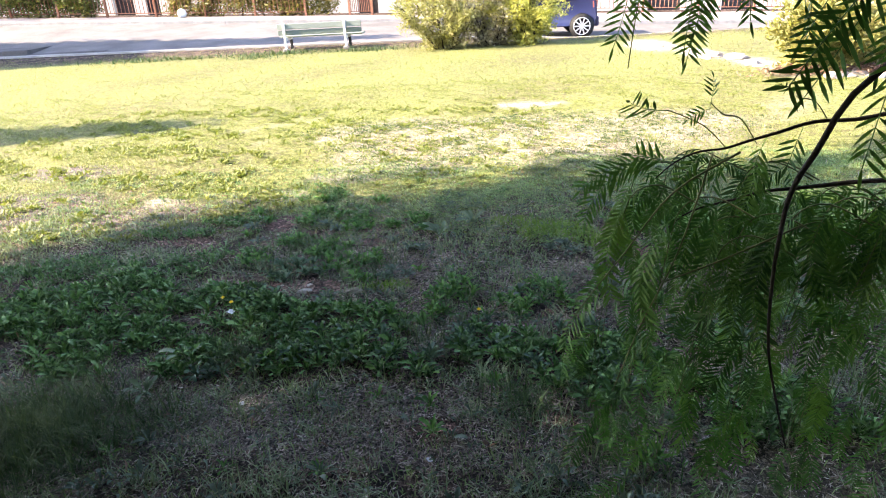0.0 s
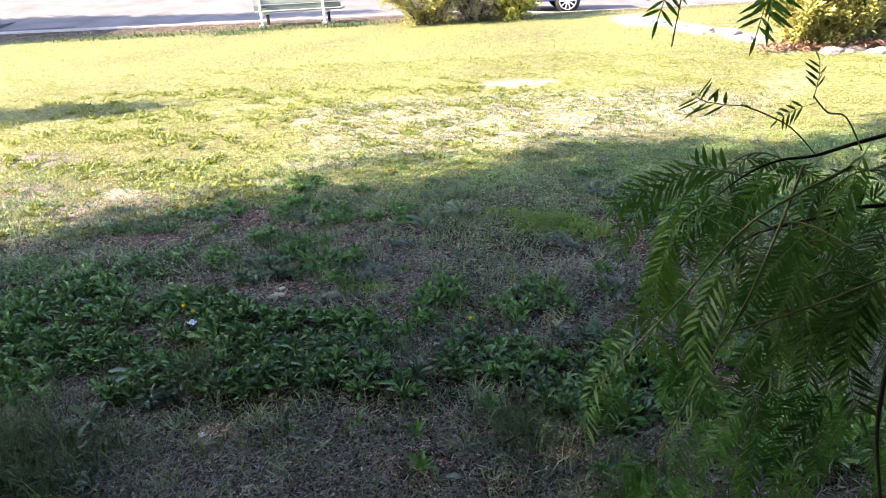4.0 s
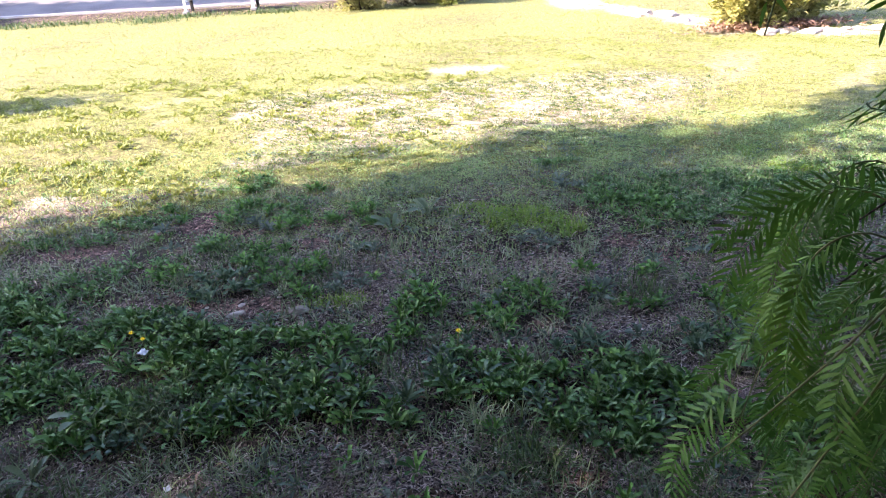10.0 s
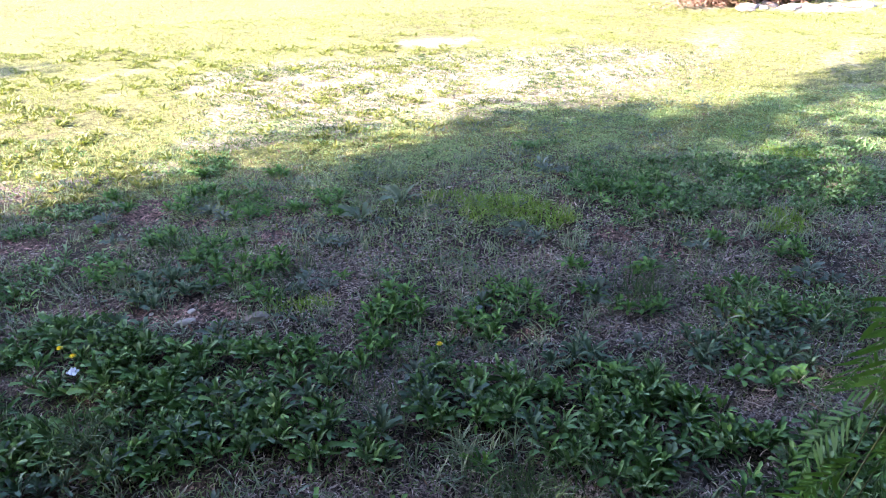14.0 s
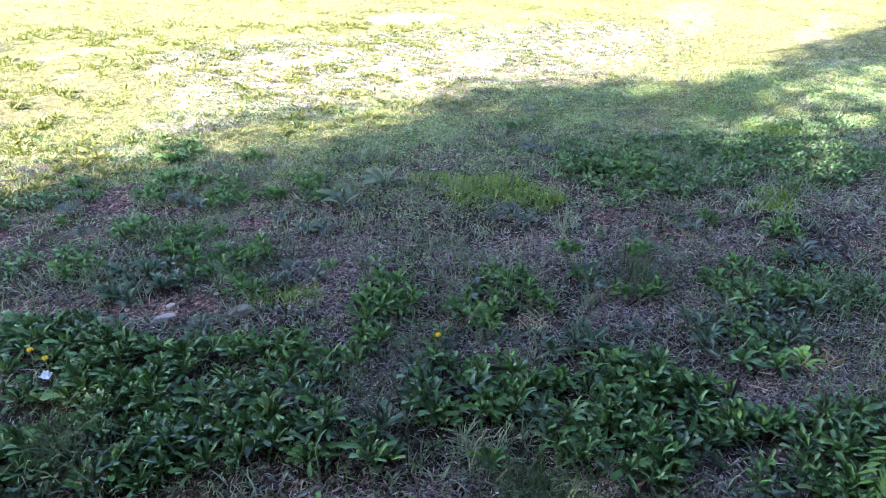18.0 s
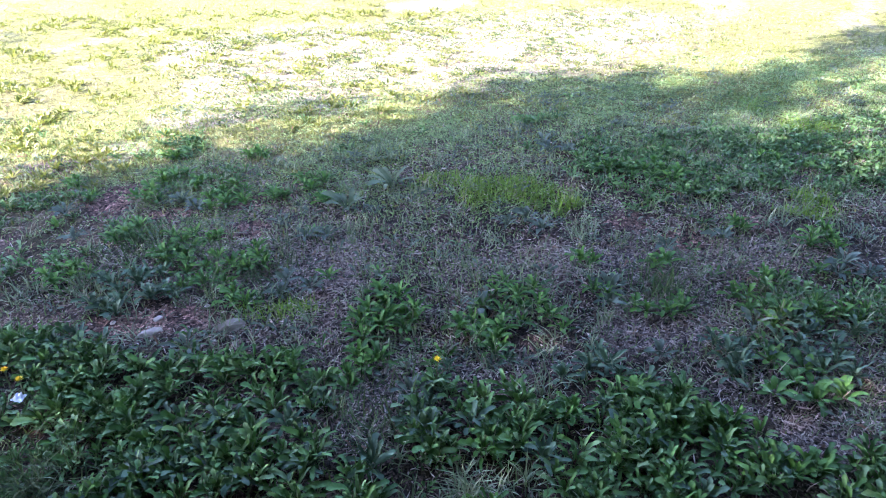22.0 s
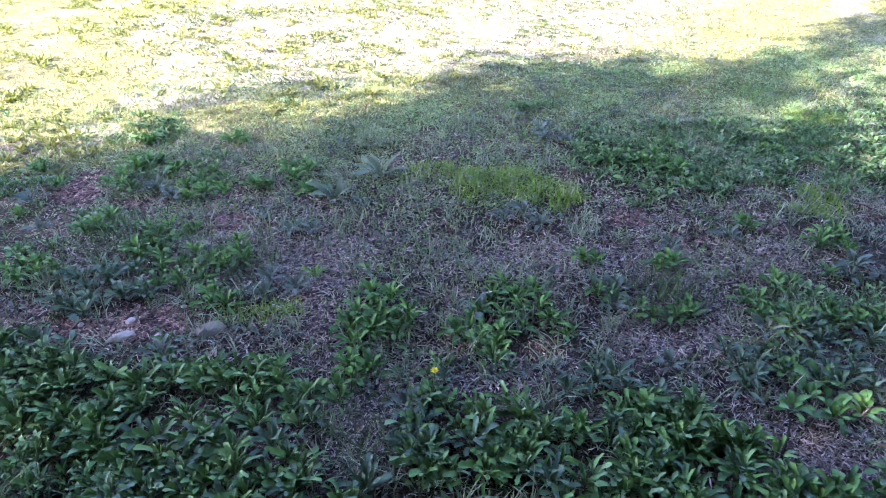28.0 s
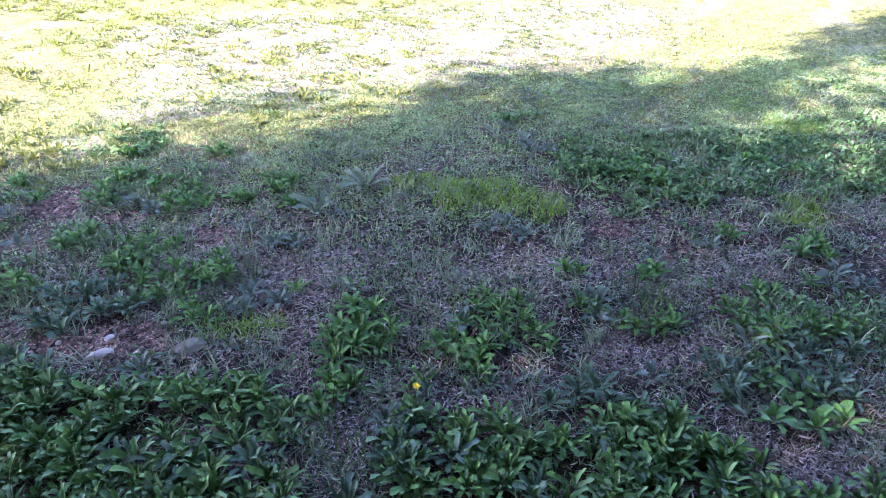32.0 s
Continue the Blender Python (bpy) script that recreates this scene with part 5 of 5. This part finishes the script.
def overhead():
    """The unseen crown over the walk, above the eye, added to cut sky light."""
    r = np.random.RandomState(77)
    n = 30000
    d = r.normal(0, 1, (n, 3))
    d /= np.linalg.norm(d, axis=1)[:, None]
    p = np.array((0.6, 0.1, 3.3)) + d * r.uniform(0.4, 1, (n, 1)) * (3.2, 3.1, 0.9)
    co = scatter(CHIP, p, r.uniform(0, 6.28, n), r.uniform(-1.4, 0.3, n), 0.28 * r.uniform(0.6, 1.3, n), r.uniform(-1, 1, n))
    part("crown", merged("crown", [co], M["pepper_far"]), None, pepper, kind="stuff")
    # unseen foliage down to the ground, added behind and beside to block skylight
    n = 24000
    u = r.uniform(0, 1, n)
    x = np.where(u < 0.2, -2.7, np.where(u < 0.75, -2.7 + (u - 0.2) / 0.55 * 5.6, 2.9))
    y = np.where(u < 0.2, 0.3 - u / 0.2 * 2.9, np.where(u < 0.75, -2.6, -2.6 + (u - 0.75) / 0.25 * 3.8))
    p = np.stack([x, y, r.uniform(0.25, 3.2, n)], -1) + r.normal(0, 1, (n, 3)) * (0.32, 0.32, 0.15)
    co = scatter(CHIP, p, r.uniform(0, 6.28, n), r.uniform(-1.5, -0.6, n), 0.24 * r.uniform(0.6, 1.3, n), r.uniform(-1, 1, n))
    part("skirt", merged("skirt", [co], M["pepper_far"]), None, pepper, "unseen foliage screen added to block light", kind="stuff")


overhead()


# ---- bench ----
def bench():
    ob = thing("park_bench", "park bench with grey-green slats and white concrete legs", "bench", at=(-3.76, 14.95, 0.05), yaw=0)
    w = 0.96
    for z0, z1, y in ((0.315, 0.42, 0.02), (0.44, 0.56, 0.0)):
        part("back_slat", boxed((-w, y, z0), (w, y + 0.035, z1), 0.008), M["slat"], ob)
    for i in range(3):
        part("seat_slat", boxed((-w, 0.10 + 0.13 * i, 0.26), (w, 0.21 + 0.13 * i, 0.295), 0.008), M["slat"], ob)
    for x in (-0.80, 0.59):
        bm = bmesh.new()
        box(bm, (x - 0.026, -0.05, 0.0), (x + 0.026, 0.0, 0.58), 0.008)
        box(bm, (x - 0.035, 0.0, 0.2), (x + 0.035, 0.5, 0.26), 0.008)
        part("leg", bm, M["white_metal"], ob, "white painted leg frame")
        part("foot", boxed((x - 0.06, -0.10, -0.03), (x + 0.06, 0.02, 0.03), 0.01), M["concrete"], ob, "concrete footing")
        part("front_leg", boxed((x - 0.03, 0.42, -0.03), (x + 0.03, 0.47, 0.2), 0.006), M["black"], ob, "dark lower leg")
    return ob


bench()


# ---- path, kerbs and steps behind the lawn ----
def strip(name, x0, x1, y0, y1, lift, mt, label, category, nx=40, ny=10):
    """A paved sheet that follows the ground."""
    gx, gy = np.meshgrid(np.linspace(x0, x1, nx), np.linspace(y0, y1, ny))
    top = np.stack([gx, gy, height(gx, gy) + lift], -1).reshape(-1, 3)
    i = (np.arange(ny - 1)[:, None] * nx + np.arange(nx - 1)[None]).reshape(-1)
    me = solid(name, top, np.stack([i, i + 1, i + nx + 1, i + nx], -1), M[mt])
    return tagged(new(name, me), label, category, kind="structure")


strip("path", -30, 16, 16.0, 20.4, 0.012, "asphalt", "pale worn path across the park", "path")
strip("pavement", -30, 16, 20.4, 22.2, 0.10, "paving", "pale paved sidewalk in front of the fence", "pavement")


def kerb(y, x0, x1, n, lift, depth, label):
    ob = tagged(new("kerb"), label, "kerb", kind="structure")
    me = mesh_of("kerb_stone", boxed((-0.4985, -depth / 2, -0.15), (0.4985, depth / 2, lift), 0.012), M["concrete"])
    for i in range(n):
        x = x0 + (x1 - x0) * (i + 0.5) / n
        z0, z1 = float(height(x - 0.5, y)), float(height(x + 0.5, y))
        s = (x1 - x0) / n
        m = Matrix.Translation((x, y, (z0 + z1) / 2)) @ pose(0, 0, 0, 0, -math.degrees(math.atan2(z1 - z0, 1.0)), 0) @ Matrix.Diagonal((s, 1, 1, 1))
        part("kerb_stone", me, None, ob, at=m)


kerb(15.9, -30, 0, 30, 0.04, 0.16, "pale concrete kerb along the lawn")
kerb(15.75, 0, 12, 12, 0.05, 0.16, "pale concrete kerb along the lawn")
kerb(20.4, -30, 14, 44, 0.105, 0.16, "pale kerb of the sidewalk")

slab = thing("concrete_slab", "low grey concrete slab with a step", "slab", at=(-11.6, 16.1, 0.1))
part("slab", boxed((-4.5, 0.0, -0.3), (0.0, 1.5, 0.16), 0.015), M["slab"], slab)
part("step", boxed((0.0, 0.05, -0.3), (2.0, 1.45, 0.05), 0.015), M["slab"], slab)


# ---- bushes ----
def bush(name, label, at, size, mt, n, leaf, seed, stems=9, group=""):
    """Stems that fan out from the ground, and many thin shoots off them with leaves along their outer ends."""
    ob = thing(name, label, "bush", group, at=(at[0], at[1], float(height(at[0], at[1]))))
    r = np.random.RandomState(seed)
    sx, sy, sz = size
    shoots, centres, ways = bmesh.new(), [], []
    for i in range(stems):
        a = i * 2.4 + r.uniform(-0.4, 0.4)
        d = math.sqrt((i + 0.5) / stems)
        tip = Vector((math.cos(a) * sx * d * 0.8, math.sin(a) * sy * d * 0.8, sz * (1.0 - 0.5 * d * d) * r.uniform(0.75, 1.0)))
        b = Vector((tip.x * 0.25, tip.y * 0.25, -0.02))
        pts = bezier(b, (b + tip) / 2 + Vector((0, 0, 0.12)), tip, 6)
        part("stem", tube(bmesh.new(), pts, [0.02 - 0.0027 * k for k in range(7)], 5), M["twig"], ob, smooth=True)
        for k in range(21):
            p = pts[k % 7]
            out = Vector((p.x / sx + r.normal(0, 0.5), p.y / sy + r.normal(0, 0.5), r.uniform(0.0, 1.1))).normalized() * r.uniform(0.18, 0.45) * sz
            line = bezier(p, p + out * 0.6 + Vector((0, 0, 0.04)), p + out - Vector((0, 0, 0.06)), 5)
            tube(shoots, line, [0.006, 0.005, 0.004, 0.003, 0.002, 0.0015], 3)
            centres += [tuple(q) for q in line[1:]]
            ways += [math.atan2(out.y, out.x)] * 5
    part("brushwood", shoots, M["twig"], ob, "thin bare shoots", kind="stuff")
    k = r.randint(0, len(centres), n)
    p = np.array(centres)[k] + r.normal(0, 1, (n, 3)) * (0.045, 0.045, 0.04)
    p[:, 2] = np.abs(p[:, 2])
    out = np.array(ways)[k] + r.normal(0, 0.9, n)
    co = scatter(CHIP, p, out, r.uniform(-0.5, 1.3, n), leaf * r.uniform(0.6, 1.3, n), r.uniform(-1, 1, n))
    part("foliage", merged("foliage", [co], M[mt]), None, ob, kind="stuff")
    return ob


bush("bush", "rounded olive-green bush beside the path", (-0.85, 14.1), (1.3, 0.6, 1.25), "bush", 12000, 0.075, 31, 13)
bush("bush", "pale grey-green twiggy bush", (0.1, 14.3), (1.15, 0.5, 1.15), "bush_grey", 8000, 0.07, 32, 11)
bush("bush", "yellow-green bush beside the parked car", (0.85, 14.2), (0.85, 0.55, 1.2), "bush_yellow", 12000, 0.075, 33, 11)
bush("bush", "large yellow-green bush over dry red litter", (4.35, 8.95), (0.62, 0.42, 0.85), "bush_olive", 11000, 0.09, 34)
bush("bush", "loose yellow-green bush at the lawn edge", (5.2, 9.3), (0.55, 0.4, 0.9), "bush", 6000, 0.10, 35)

# ---- fence, hedge and house ----
def fence(x0, x1, y, n_panels, label):
    ob = thing("fence", label, "fence")
    zf = lambda x: float(height(x, y)) + 0.10
    rod = mesh_of("rod", tube(bmesh.new(), [(0, 0, 0.1), (0, 0, 1.45)], [0.011, 0.011], 6), M["rust"])
    post = mesh_of("post", boxed((-0.035, -0.035, -0.1), (0.035, 0.035, 1.6), 0.006), M["rust"])
    step = (x1 - x0) / n_panels
    for i in range(n_panels + 1):
        x = x0 + step * i
        part("post", post, None, ob, at=pose(x, y, zf(x)))
        if i < n_panels:
            for h in (0.12, 1.38):
                bm = tube(bmesh.new(), [(x, y, zf(x) + h), (x + step, y, zf(x + step) + h)], [0.018, 0.018], 4)
                part("rail", bm, M["rust"], ob)
            for k in range(1, 13):
                xx = x + step * k / 13
                part("rod", rod, None, ob, at=pose(xx, y, zf(xx)))
    return ob


fence(-17.87, -5.97, 22.2, 7, "brown-painted iron bar fence in front of the hedge")
fence(-4.50, -3.75, 22.2, 1, "short brown iron gate beside a white pillar")
fence(3.3, 12.1, 22.6, 5, "brown-painted iron bar fence along the road")


def hedge(x0, x1, y, hgt, n, mt, seed, label):
    ob = thing("hedge", label, "hedge", at=((x0 + x1) / 2, y, float(height((x0 + x1) / 2, y))))
    r = np.random.RandomState(seed)
    half = (x1 - x0) / 2
    for i in range(int(half * 3)):
        x = -half + 2 * half * (i + 0.5) / int(half * 3)
        part("stem", tube(bmesh.new(), bezier((x, 0, -0.3), (x + 0.1, 0.05, hgt * 0.5), (x - 0.05, 0, hgt * 0.9), 4), [0.02, 0.017, 0.014, 0.01, 0.006], 5), M["twig"], ob, smooth=True)
    p = np.stack([r.uniform(-half, half, n), r.normal(0, 0.28, n), np.zeros(n)], -1)
    p[:, 2] = hgt * r.uniform(0.0, 1, n) ** 0.8 + 0.12 * wave(p[:, 0], p[:, 1], 4, seed) + 0.1 - 0.042 * p[:, 0]
    p[:, 1] += 0.15 * wave(p[:, 0], p[:, 2], 6, seed + 1)
    k = r.uniform(0, 1, n) < 0.72 + 0.45 * wave(p[:, 0], p[:, 2], 7, seed + 2)
    p = p[k]
    n = len(p)
    co = scatter(CHIP, p, r.uniform(0, 6.28, n), r.uniform(-0.6, 1.0, n), r.uniform(0.09, 0.18, n), r.uniform(-1, 1, n))
    part("foliage", merged("foliage", [co], M[mt]), None, ob, kind="stuff")


hedge(-18.5, -13.2, 22.55, 1.7, 46000, "hedge", 41, "dense green hedge behind the iron fence")
hedge(-10.9, -5.0, 22.7, 1.7, 36000, "hedge_light", 42, "loose yellow-green hedge behind the iron fence")
hedge(-3.0, 0.5, 22.6, 1.6, 9000, "bush_yellow", 43, "yellow-green hedge beside the white wall")


def house():
    ob = thing("house", "white plastered house with dark doorways behind the fence", "house", at=(0, 25.2, 0))
    openings = [(-15.6, 1.0), (-13.76, 0.8), (-12.62, 0.55), (-7.2, 1.1), (-4.4, 0.75), (3.4, 0.9), (6.4, 1.2), (9.0, 1.2)]
    x, base = -24.0, -0.6
    edges = []
    for cx, w in openings:
        edges.append((x, cx - w / 2))
        x = cx + w / 2
    edges.append((x, 20.0))
    for a, b in edges:
        part("wall", boxed((a, 0, base), (b, 0.3, 6.2)), M["plaster"], ob)
    for cx, w in openings:
        z0 = float(height(cx, 25.2)) + 0.1
        part("lintel", boxed((cx - w / 2, 0.004, z0 + 2.1), (cx + w / 2, 0.296, 6.2)), M["plaster"], ob)
        d = part("door", boxed((cx - w / 2, 0.16, base), (cx + w / 2, 0.21, z0 + 2.1), 0.01), M["dark"], ob, "dark brown door")
        for k in (0.25, 0.75):
            part("door_panel", boxed((cx - w / 2 + 0.08, 0.135, z0 + 0.1 + k), (cx + w / 2 - 0.08, 0.158, z0 + 0.45 + k), 0.008), M["dark"], d)
    part("roof", boxed((-24.4, -0.5, 6.2), (20.4, 8.0, 6.5), 0.02), M["tile"], ob)
    part("back_wall", boxed((-24, 7.4, -0.6), (20, 7.7, 6.2)), M["plaster"], ob)


house()

lamp = thing("garden_lamp", "white globe garden lamp on a short post", "lamp", at=(-10.04, 21.9, float(height(-10.04, 21.9))))
bm = bmesh.new()
bmesh.ops.create_uvsphere(bm, u_segments=20, v_segments=12, radius=0.15)
part("globe", bm, M["lamp"], lamp, "white opal globe", True, at=pose(0, 0, 0.22))
part("lamp_post", tube(bmesh.new(), [(0, 0, -0.1), (0, 0, 0.05), (0, 0, 0.09)], [0.03, 0.03, 0.06], 10), M["rust"], lamp)


# ---- parked car ----
def car():
    x, y = 0.80, 18.25
    ob = thing("parked_car", "dark blue parked hatchback with silver alloy wheels", "car", at=(x, y, -0.26), yaw=0)
    prof = [(-1.95, 0.32), (-1.98, 0.62), (-1.85, 0.85), (-0.95, 0.95), (-0.35, 1.42), (1.25, 1.46), (1.75, 1.05), (1.98, 0.92), (2.02, 0.5), (1.98, 0.3)]
    bm = bmesh.new()
    rows = []
    for yy, inset in ((-0.78, 0.10), (-0.82, 0.03), (-0.60, 0.0), (0.60, 0.0), (0.82, 0.03), (0.78, 0.10)):
        rows.append([bm.verts.new((px * (1 - inset * 0.2), yy * (1 - 0.16 * max(0, pz - 0.95) / 0.5), pz - inset * 0.3 * (pz > 0.9))) for px, pz in prof])
    for a, b in zip(rows, rows[1:]):
        for k in range(len(prof)):
            bm.faces.new((a[k], a[(k + 1) % len(prof)], b[(k + 1) % len(prof)], b[k]))
    bm.faces.new(rows[0][::-1])
    bm.faces.new(rows[-1])
    bmesh.ops.recalc_face_normals(bm, faces=bm.faces)
    bmesh.ops.bevel(bm, geom=list(bm.edges), offset=0.03, segments=2, affect="EDGES")
    part("body", bm, M["blue"], ob, smooth=True)
    for sx0, sx1 in ((-0.75, 0.1), (0.16, 1.2)):
        part("side_window", boxed((sx0, -0.795, 0.98), (sx1, -0.75, 1.32), 0.02), M["glass"], ob, "dark tinted window")
    part("rear_lamp", boxed((1.88, -0.78, 0.72), (2.01, -0.62, 0.92), 0.02), M["berry"], ob, "red tail lamp")
    part("bumper", boxed((1.90, -0.78, 0.28), (2.06, 0.78, 0.52), 0.04), M["blue"], ob)
    for wx in (-1.25, 1.62):
        for side in (-1, 1):
            wheel = part("wheel", tube(bmesh.new(), [(wx, side * 0.60, 0.3), (wx, side * 0.84, 0.3)], [0.2, 0.2], 24), M["black"], ob)
            bm = bmesh.new()
            bmesh.ops.create_cone(bm, cap_ends=False, segments=32, radius1=0.31, radius2=0.31, depth=0.2)
            bm2 = tube(bm, [(0, 0, -0.1), (0, 0, 0.1)], [0.30, 0.30], 32)
            m = Matrix.Translation((wx, side * 0.74, 0.3)) @ pose(0, 0, 0, 90)
            part("tyre", bm2, M["black"], wheel, "black tyre", True, at=m)
            bm = bmesh.new()
            for k in range(10):
                a = k * math.tau / 10
                c, s = math.cos(a), math.sin(a)
                box(bm, (0.03, -0.016, 0.0), (0.21, 0.016, 0.025), 0.004, Matrix.Rotation(a, 4, "Z"))
            tube(bm, [(0, 0, 0.0), (0, 0, 0.03)], [0.05, 0.045], 16)
            ring = [(0.205 * math.cos(k * math.tau / 28), 0.205 * math.sin(k * math.tau / 28), 0.012) for k in range(29)]
            tube(bm, ring, [0.014] * 29, 5)
            part("rim", bm, M["alloy"], wheel, "silver spoked rim", at=Matrix.Translation((wx, side * 0.845, 0.3)) @ pose(0, 0, 0, 90))


car()


# ---- stones, sticks, papers and flowers ----
def lump(seed, flat=0.5, sub_div=2):
    bm = bmesh.new()
    bmesh.ops.create_icosphere(bm, subdivisions=sub_div, radius=1)
    off = Vector((seed * 3.7, seed * 1.3, 0))
    for v in bm.verts:
        v.co *= 1 + 0.35 * noise.noise(v.co * 1.1 + off) + 0.12 * noise.noise(v.co * 3 + off)
        v.co.z *= flat
    return bm


STONE_MESHES = [mesh_of("stone", lump(i, 0.45), M["stone"], False) for i in range(5)]


def stone(x, y, size, k, label, group, stretch=1.0, yaw=0):
    ob = tagged(new("stone", STONE_MESHES[k % 5]), label, "stone", group)
    ob.matrix_basis = pose(x, y, float(height(x, y)) + size * 0.12, 0, 0, yaw) @ Matrix.Diagonal((size * stretch, size, size, 1))


for i, (x, y, sz, st, yaw) in enumerate(((-0.65, 2.725, 0.030, 1.6, 20), (-0.91, 2.735, 0.021, 2.0, 15), (-0.90, 2.81, 0.013, 1.3, 60), (-0.80, 2.72, 0.010, 1.3, 0), (-1.05, 2.82, 0.010, 1.3, 100), (-0.75, 2.86, 0.009, 1.1, 40))):
    stone(x, y, sz, i, "pale flat stone lying on bare earth", "stones in the earth", st, yaw)
r = np.random.RandomState(61)
for i in range(26):
    t = i / 25
    x, y = 3.35 + 0.65 * t + r.normal(0, 0.10), 12.6 - 3.3 * t + r.normal(0, 0.15)
    stone(x, y, r.uniform(0.05, 0.13), i, "pale rough stone edging the flower bed", "edging stones", r.uniform(1, 1.5), r.uniform(0, 180))
for i in range(16):
    x, y = 4.3 + 1.6 * i / 15 + r.normal(0, 0.06), 8.55 - 0.35 * i / 15 + r.normal(0, 0.08)
    stone(x, y, r.uniform(0.05, 0.11), i, "pale rough stone edging the flower bed", "edging stones", r.uniform(1, 1.5), r.uniform(0, 180))


def clods():
    v, f = np.array([(1, 0, 0), (-0.9, 0.2, 0), (0.1, 1, 0.1), (-0.1, -0.9, 0), (0, 0.1, 0.8)]), np.array([(0, 2, 4), (2, 1, 4), (1, 3, 4), (3, 0, 4)])
    x, y = pick(60000, -3.2, 2.4, 1.0, 4.8, lambda x, y: in_view(x, y) * np.clip(field(RED_EARTH, x, y) + 0.5 * field(STRAW, x, y) + 0.06, 0, 1))
    n = len(x)
    pos = np.stack([x, y, height(x, y)], -1)
    ob = stuff("clods", [scatter((v, f), pos, RNG.uniform(0, 6.28, n), np.zeros(n), RNG.uniform(0.002, 0.009, n) * (1 + 0.8 * (RNG.uniform(0, 1, n) > 0.97)))], M["clod"], "reddish crumbs of dry earth and grit", "earth")


clods()


def fallen_litter():
    x, y = 4.6 + RNG.normal(0, 0.45, 1700), 8.78 + RNG.normal(0, 0.12, 1700)
    pos = np.stack([x, y, height(x, y) + RNG.uniform(0.005, 0.07, len(x))], -1)
    stuff("dry_leaf_litter", [scatter(leaf_form(1, 0.3, 0.8, 0.3, 2), pos, RNG.uniform(0, 6.28, len(x)), RNG.uniform(-0.4, 0.5, len(x)), RNG.uniform(0.05, 0.12, len(x)), RNG.uniform(-0.8, 0.8, len(x)))],
          M["litter"], "dry reddish leaf litter under the bush", "leaf litter")
    x, y = pick(2200, -3.5, 3.5, 1.1, 5.0, lambda x, y: in_view(x, y) * np.clip(0.35 + field(STRAW, x, y), 0, 1))
    pos = np.stack([x, y, height(x, y) + RNG.uniform(0.002, 0.015, len(x))], -1)
    stuff("fallen_leaves", [scatter(leaf_form(1, 0.25, 0.7, 0.3, 2), pos, RNG.uniform(0, 6.28, len(x)), RNG.uniform(-0.3, 0.3, len(x)), RNG.uniform(0.015, 0.045, len(x)), RNG.uniform(-0.6, 0.6, len(x)))],
          M["litter"], "small dry brown leaves on the ground", "leaf litter")


fallen_litter()


def stick(pts, r0, label):
    pts = [(x, y, float(height(x, y)) + z) for x, y, z in pts]
    tagged(new("stick", mesh_of("stick", tube(bmesh.new(), pts, [r0 * (1 - 0.5 * i / (len(pts) - 1)) for i in range(len(pts))], 6), M["twig"], True)), label, "stick")


stick([(0.69, 2.53, 0.010), (0.77, 2.57, 0.014), (0.84, 2.565, 0.011), (0.95, 2.60, 0.012)], 0.005, "thin dry stick lying on straw")
stick([(0.78, 2.03, 0.012), (0.86, 2.12, 0.02), (0.90, 2.20, 0.014)], 0.004, "pale bent dry stalk on the ground")
stick([(0.05, 1.72, 0.012), (0.14, 1.77, 0.02), (0.22, 1.78, 0.012)], 0.004, "short dry stick on the ground")


def scrap(x, y, w, h, seed, lift, label):
    """A crumpled piece of paper."""
    bm = bmesh.new()
    bmesh.ops.create_grid(bm, x_segments=6, y_segments=5, size=0.5)
    for v in bm.verts:
        n = noise.noise(Vector((v.co.x * 4, v.co.y * 4, seed)))
        v.co = Vector((v.co.x * w * (1 + 0.2 * n), v.co.y * h, 0.35 * h * n + 0.25 * h * abs(v.co.x)))
    bmesh.ops.solidify(bm, geom=list(bm.faces), thickness=0.0015)
    ob = tagged(new("paper_scrap", mesh_of("paper_scrap", bm, M["paper"])), label, "paper", "scraps of paper")
    ob.matrix_basis = pose(x, y, float(height(x, y)) + lift, 20, 5, seed * 40)


scrap(-0.901, 1.807, 0.018, 0.016, 1, 0.022, "small crumpled white paper scrap on dry grass")
scrap(-1.17, 2.431, 0.032, 0.026, 2, 0.060, "crumpled white paper scrap caught in weeds")
scrap(-0.165, 1.50, 0.022, 0.016, 3, 0.012, "crumpled white paper scrap on the ground")


def flower(x, y, h, label):
    z = float(height(x, y))
    ob = thing("dandelion", label, "flower", "yellow flowers", at=(x, y, z))
    part("stalk", tube(bmesh.new(), bezier((0, 0, 0), (0.004, 0, h * 0.5), (0.008, 0.004, h), 4), [0.0016] * 5, 5), M["green_twig"], ob)
    v, f = leaf_form(1, 0.3, 0.4, 0.2, 2)
    n = 30
    k = np.arange(n)
    co = scatter((v, f), np.tile((0.008, 0.004, h), (n, 1)), k * 2.4, 0.15 + 1.1 * k / n, np.full(n, 0.014))
    part("petals", merged("petals", [co], M["petal"]), None, ob, "yellow petals")


flower(-0.022, 2.365, 0.085, "yellow dandelion flower among the weeds")
flower(-1.19, 2.48, 0.08, "yellow dandelion flower beside a paper scrap")
flower(-1.25, 2.53, 0.075, "yellow dandelion flower among the weeds")
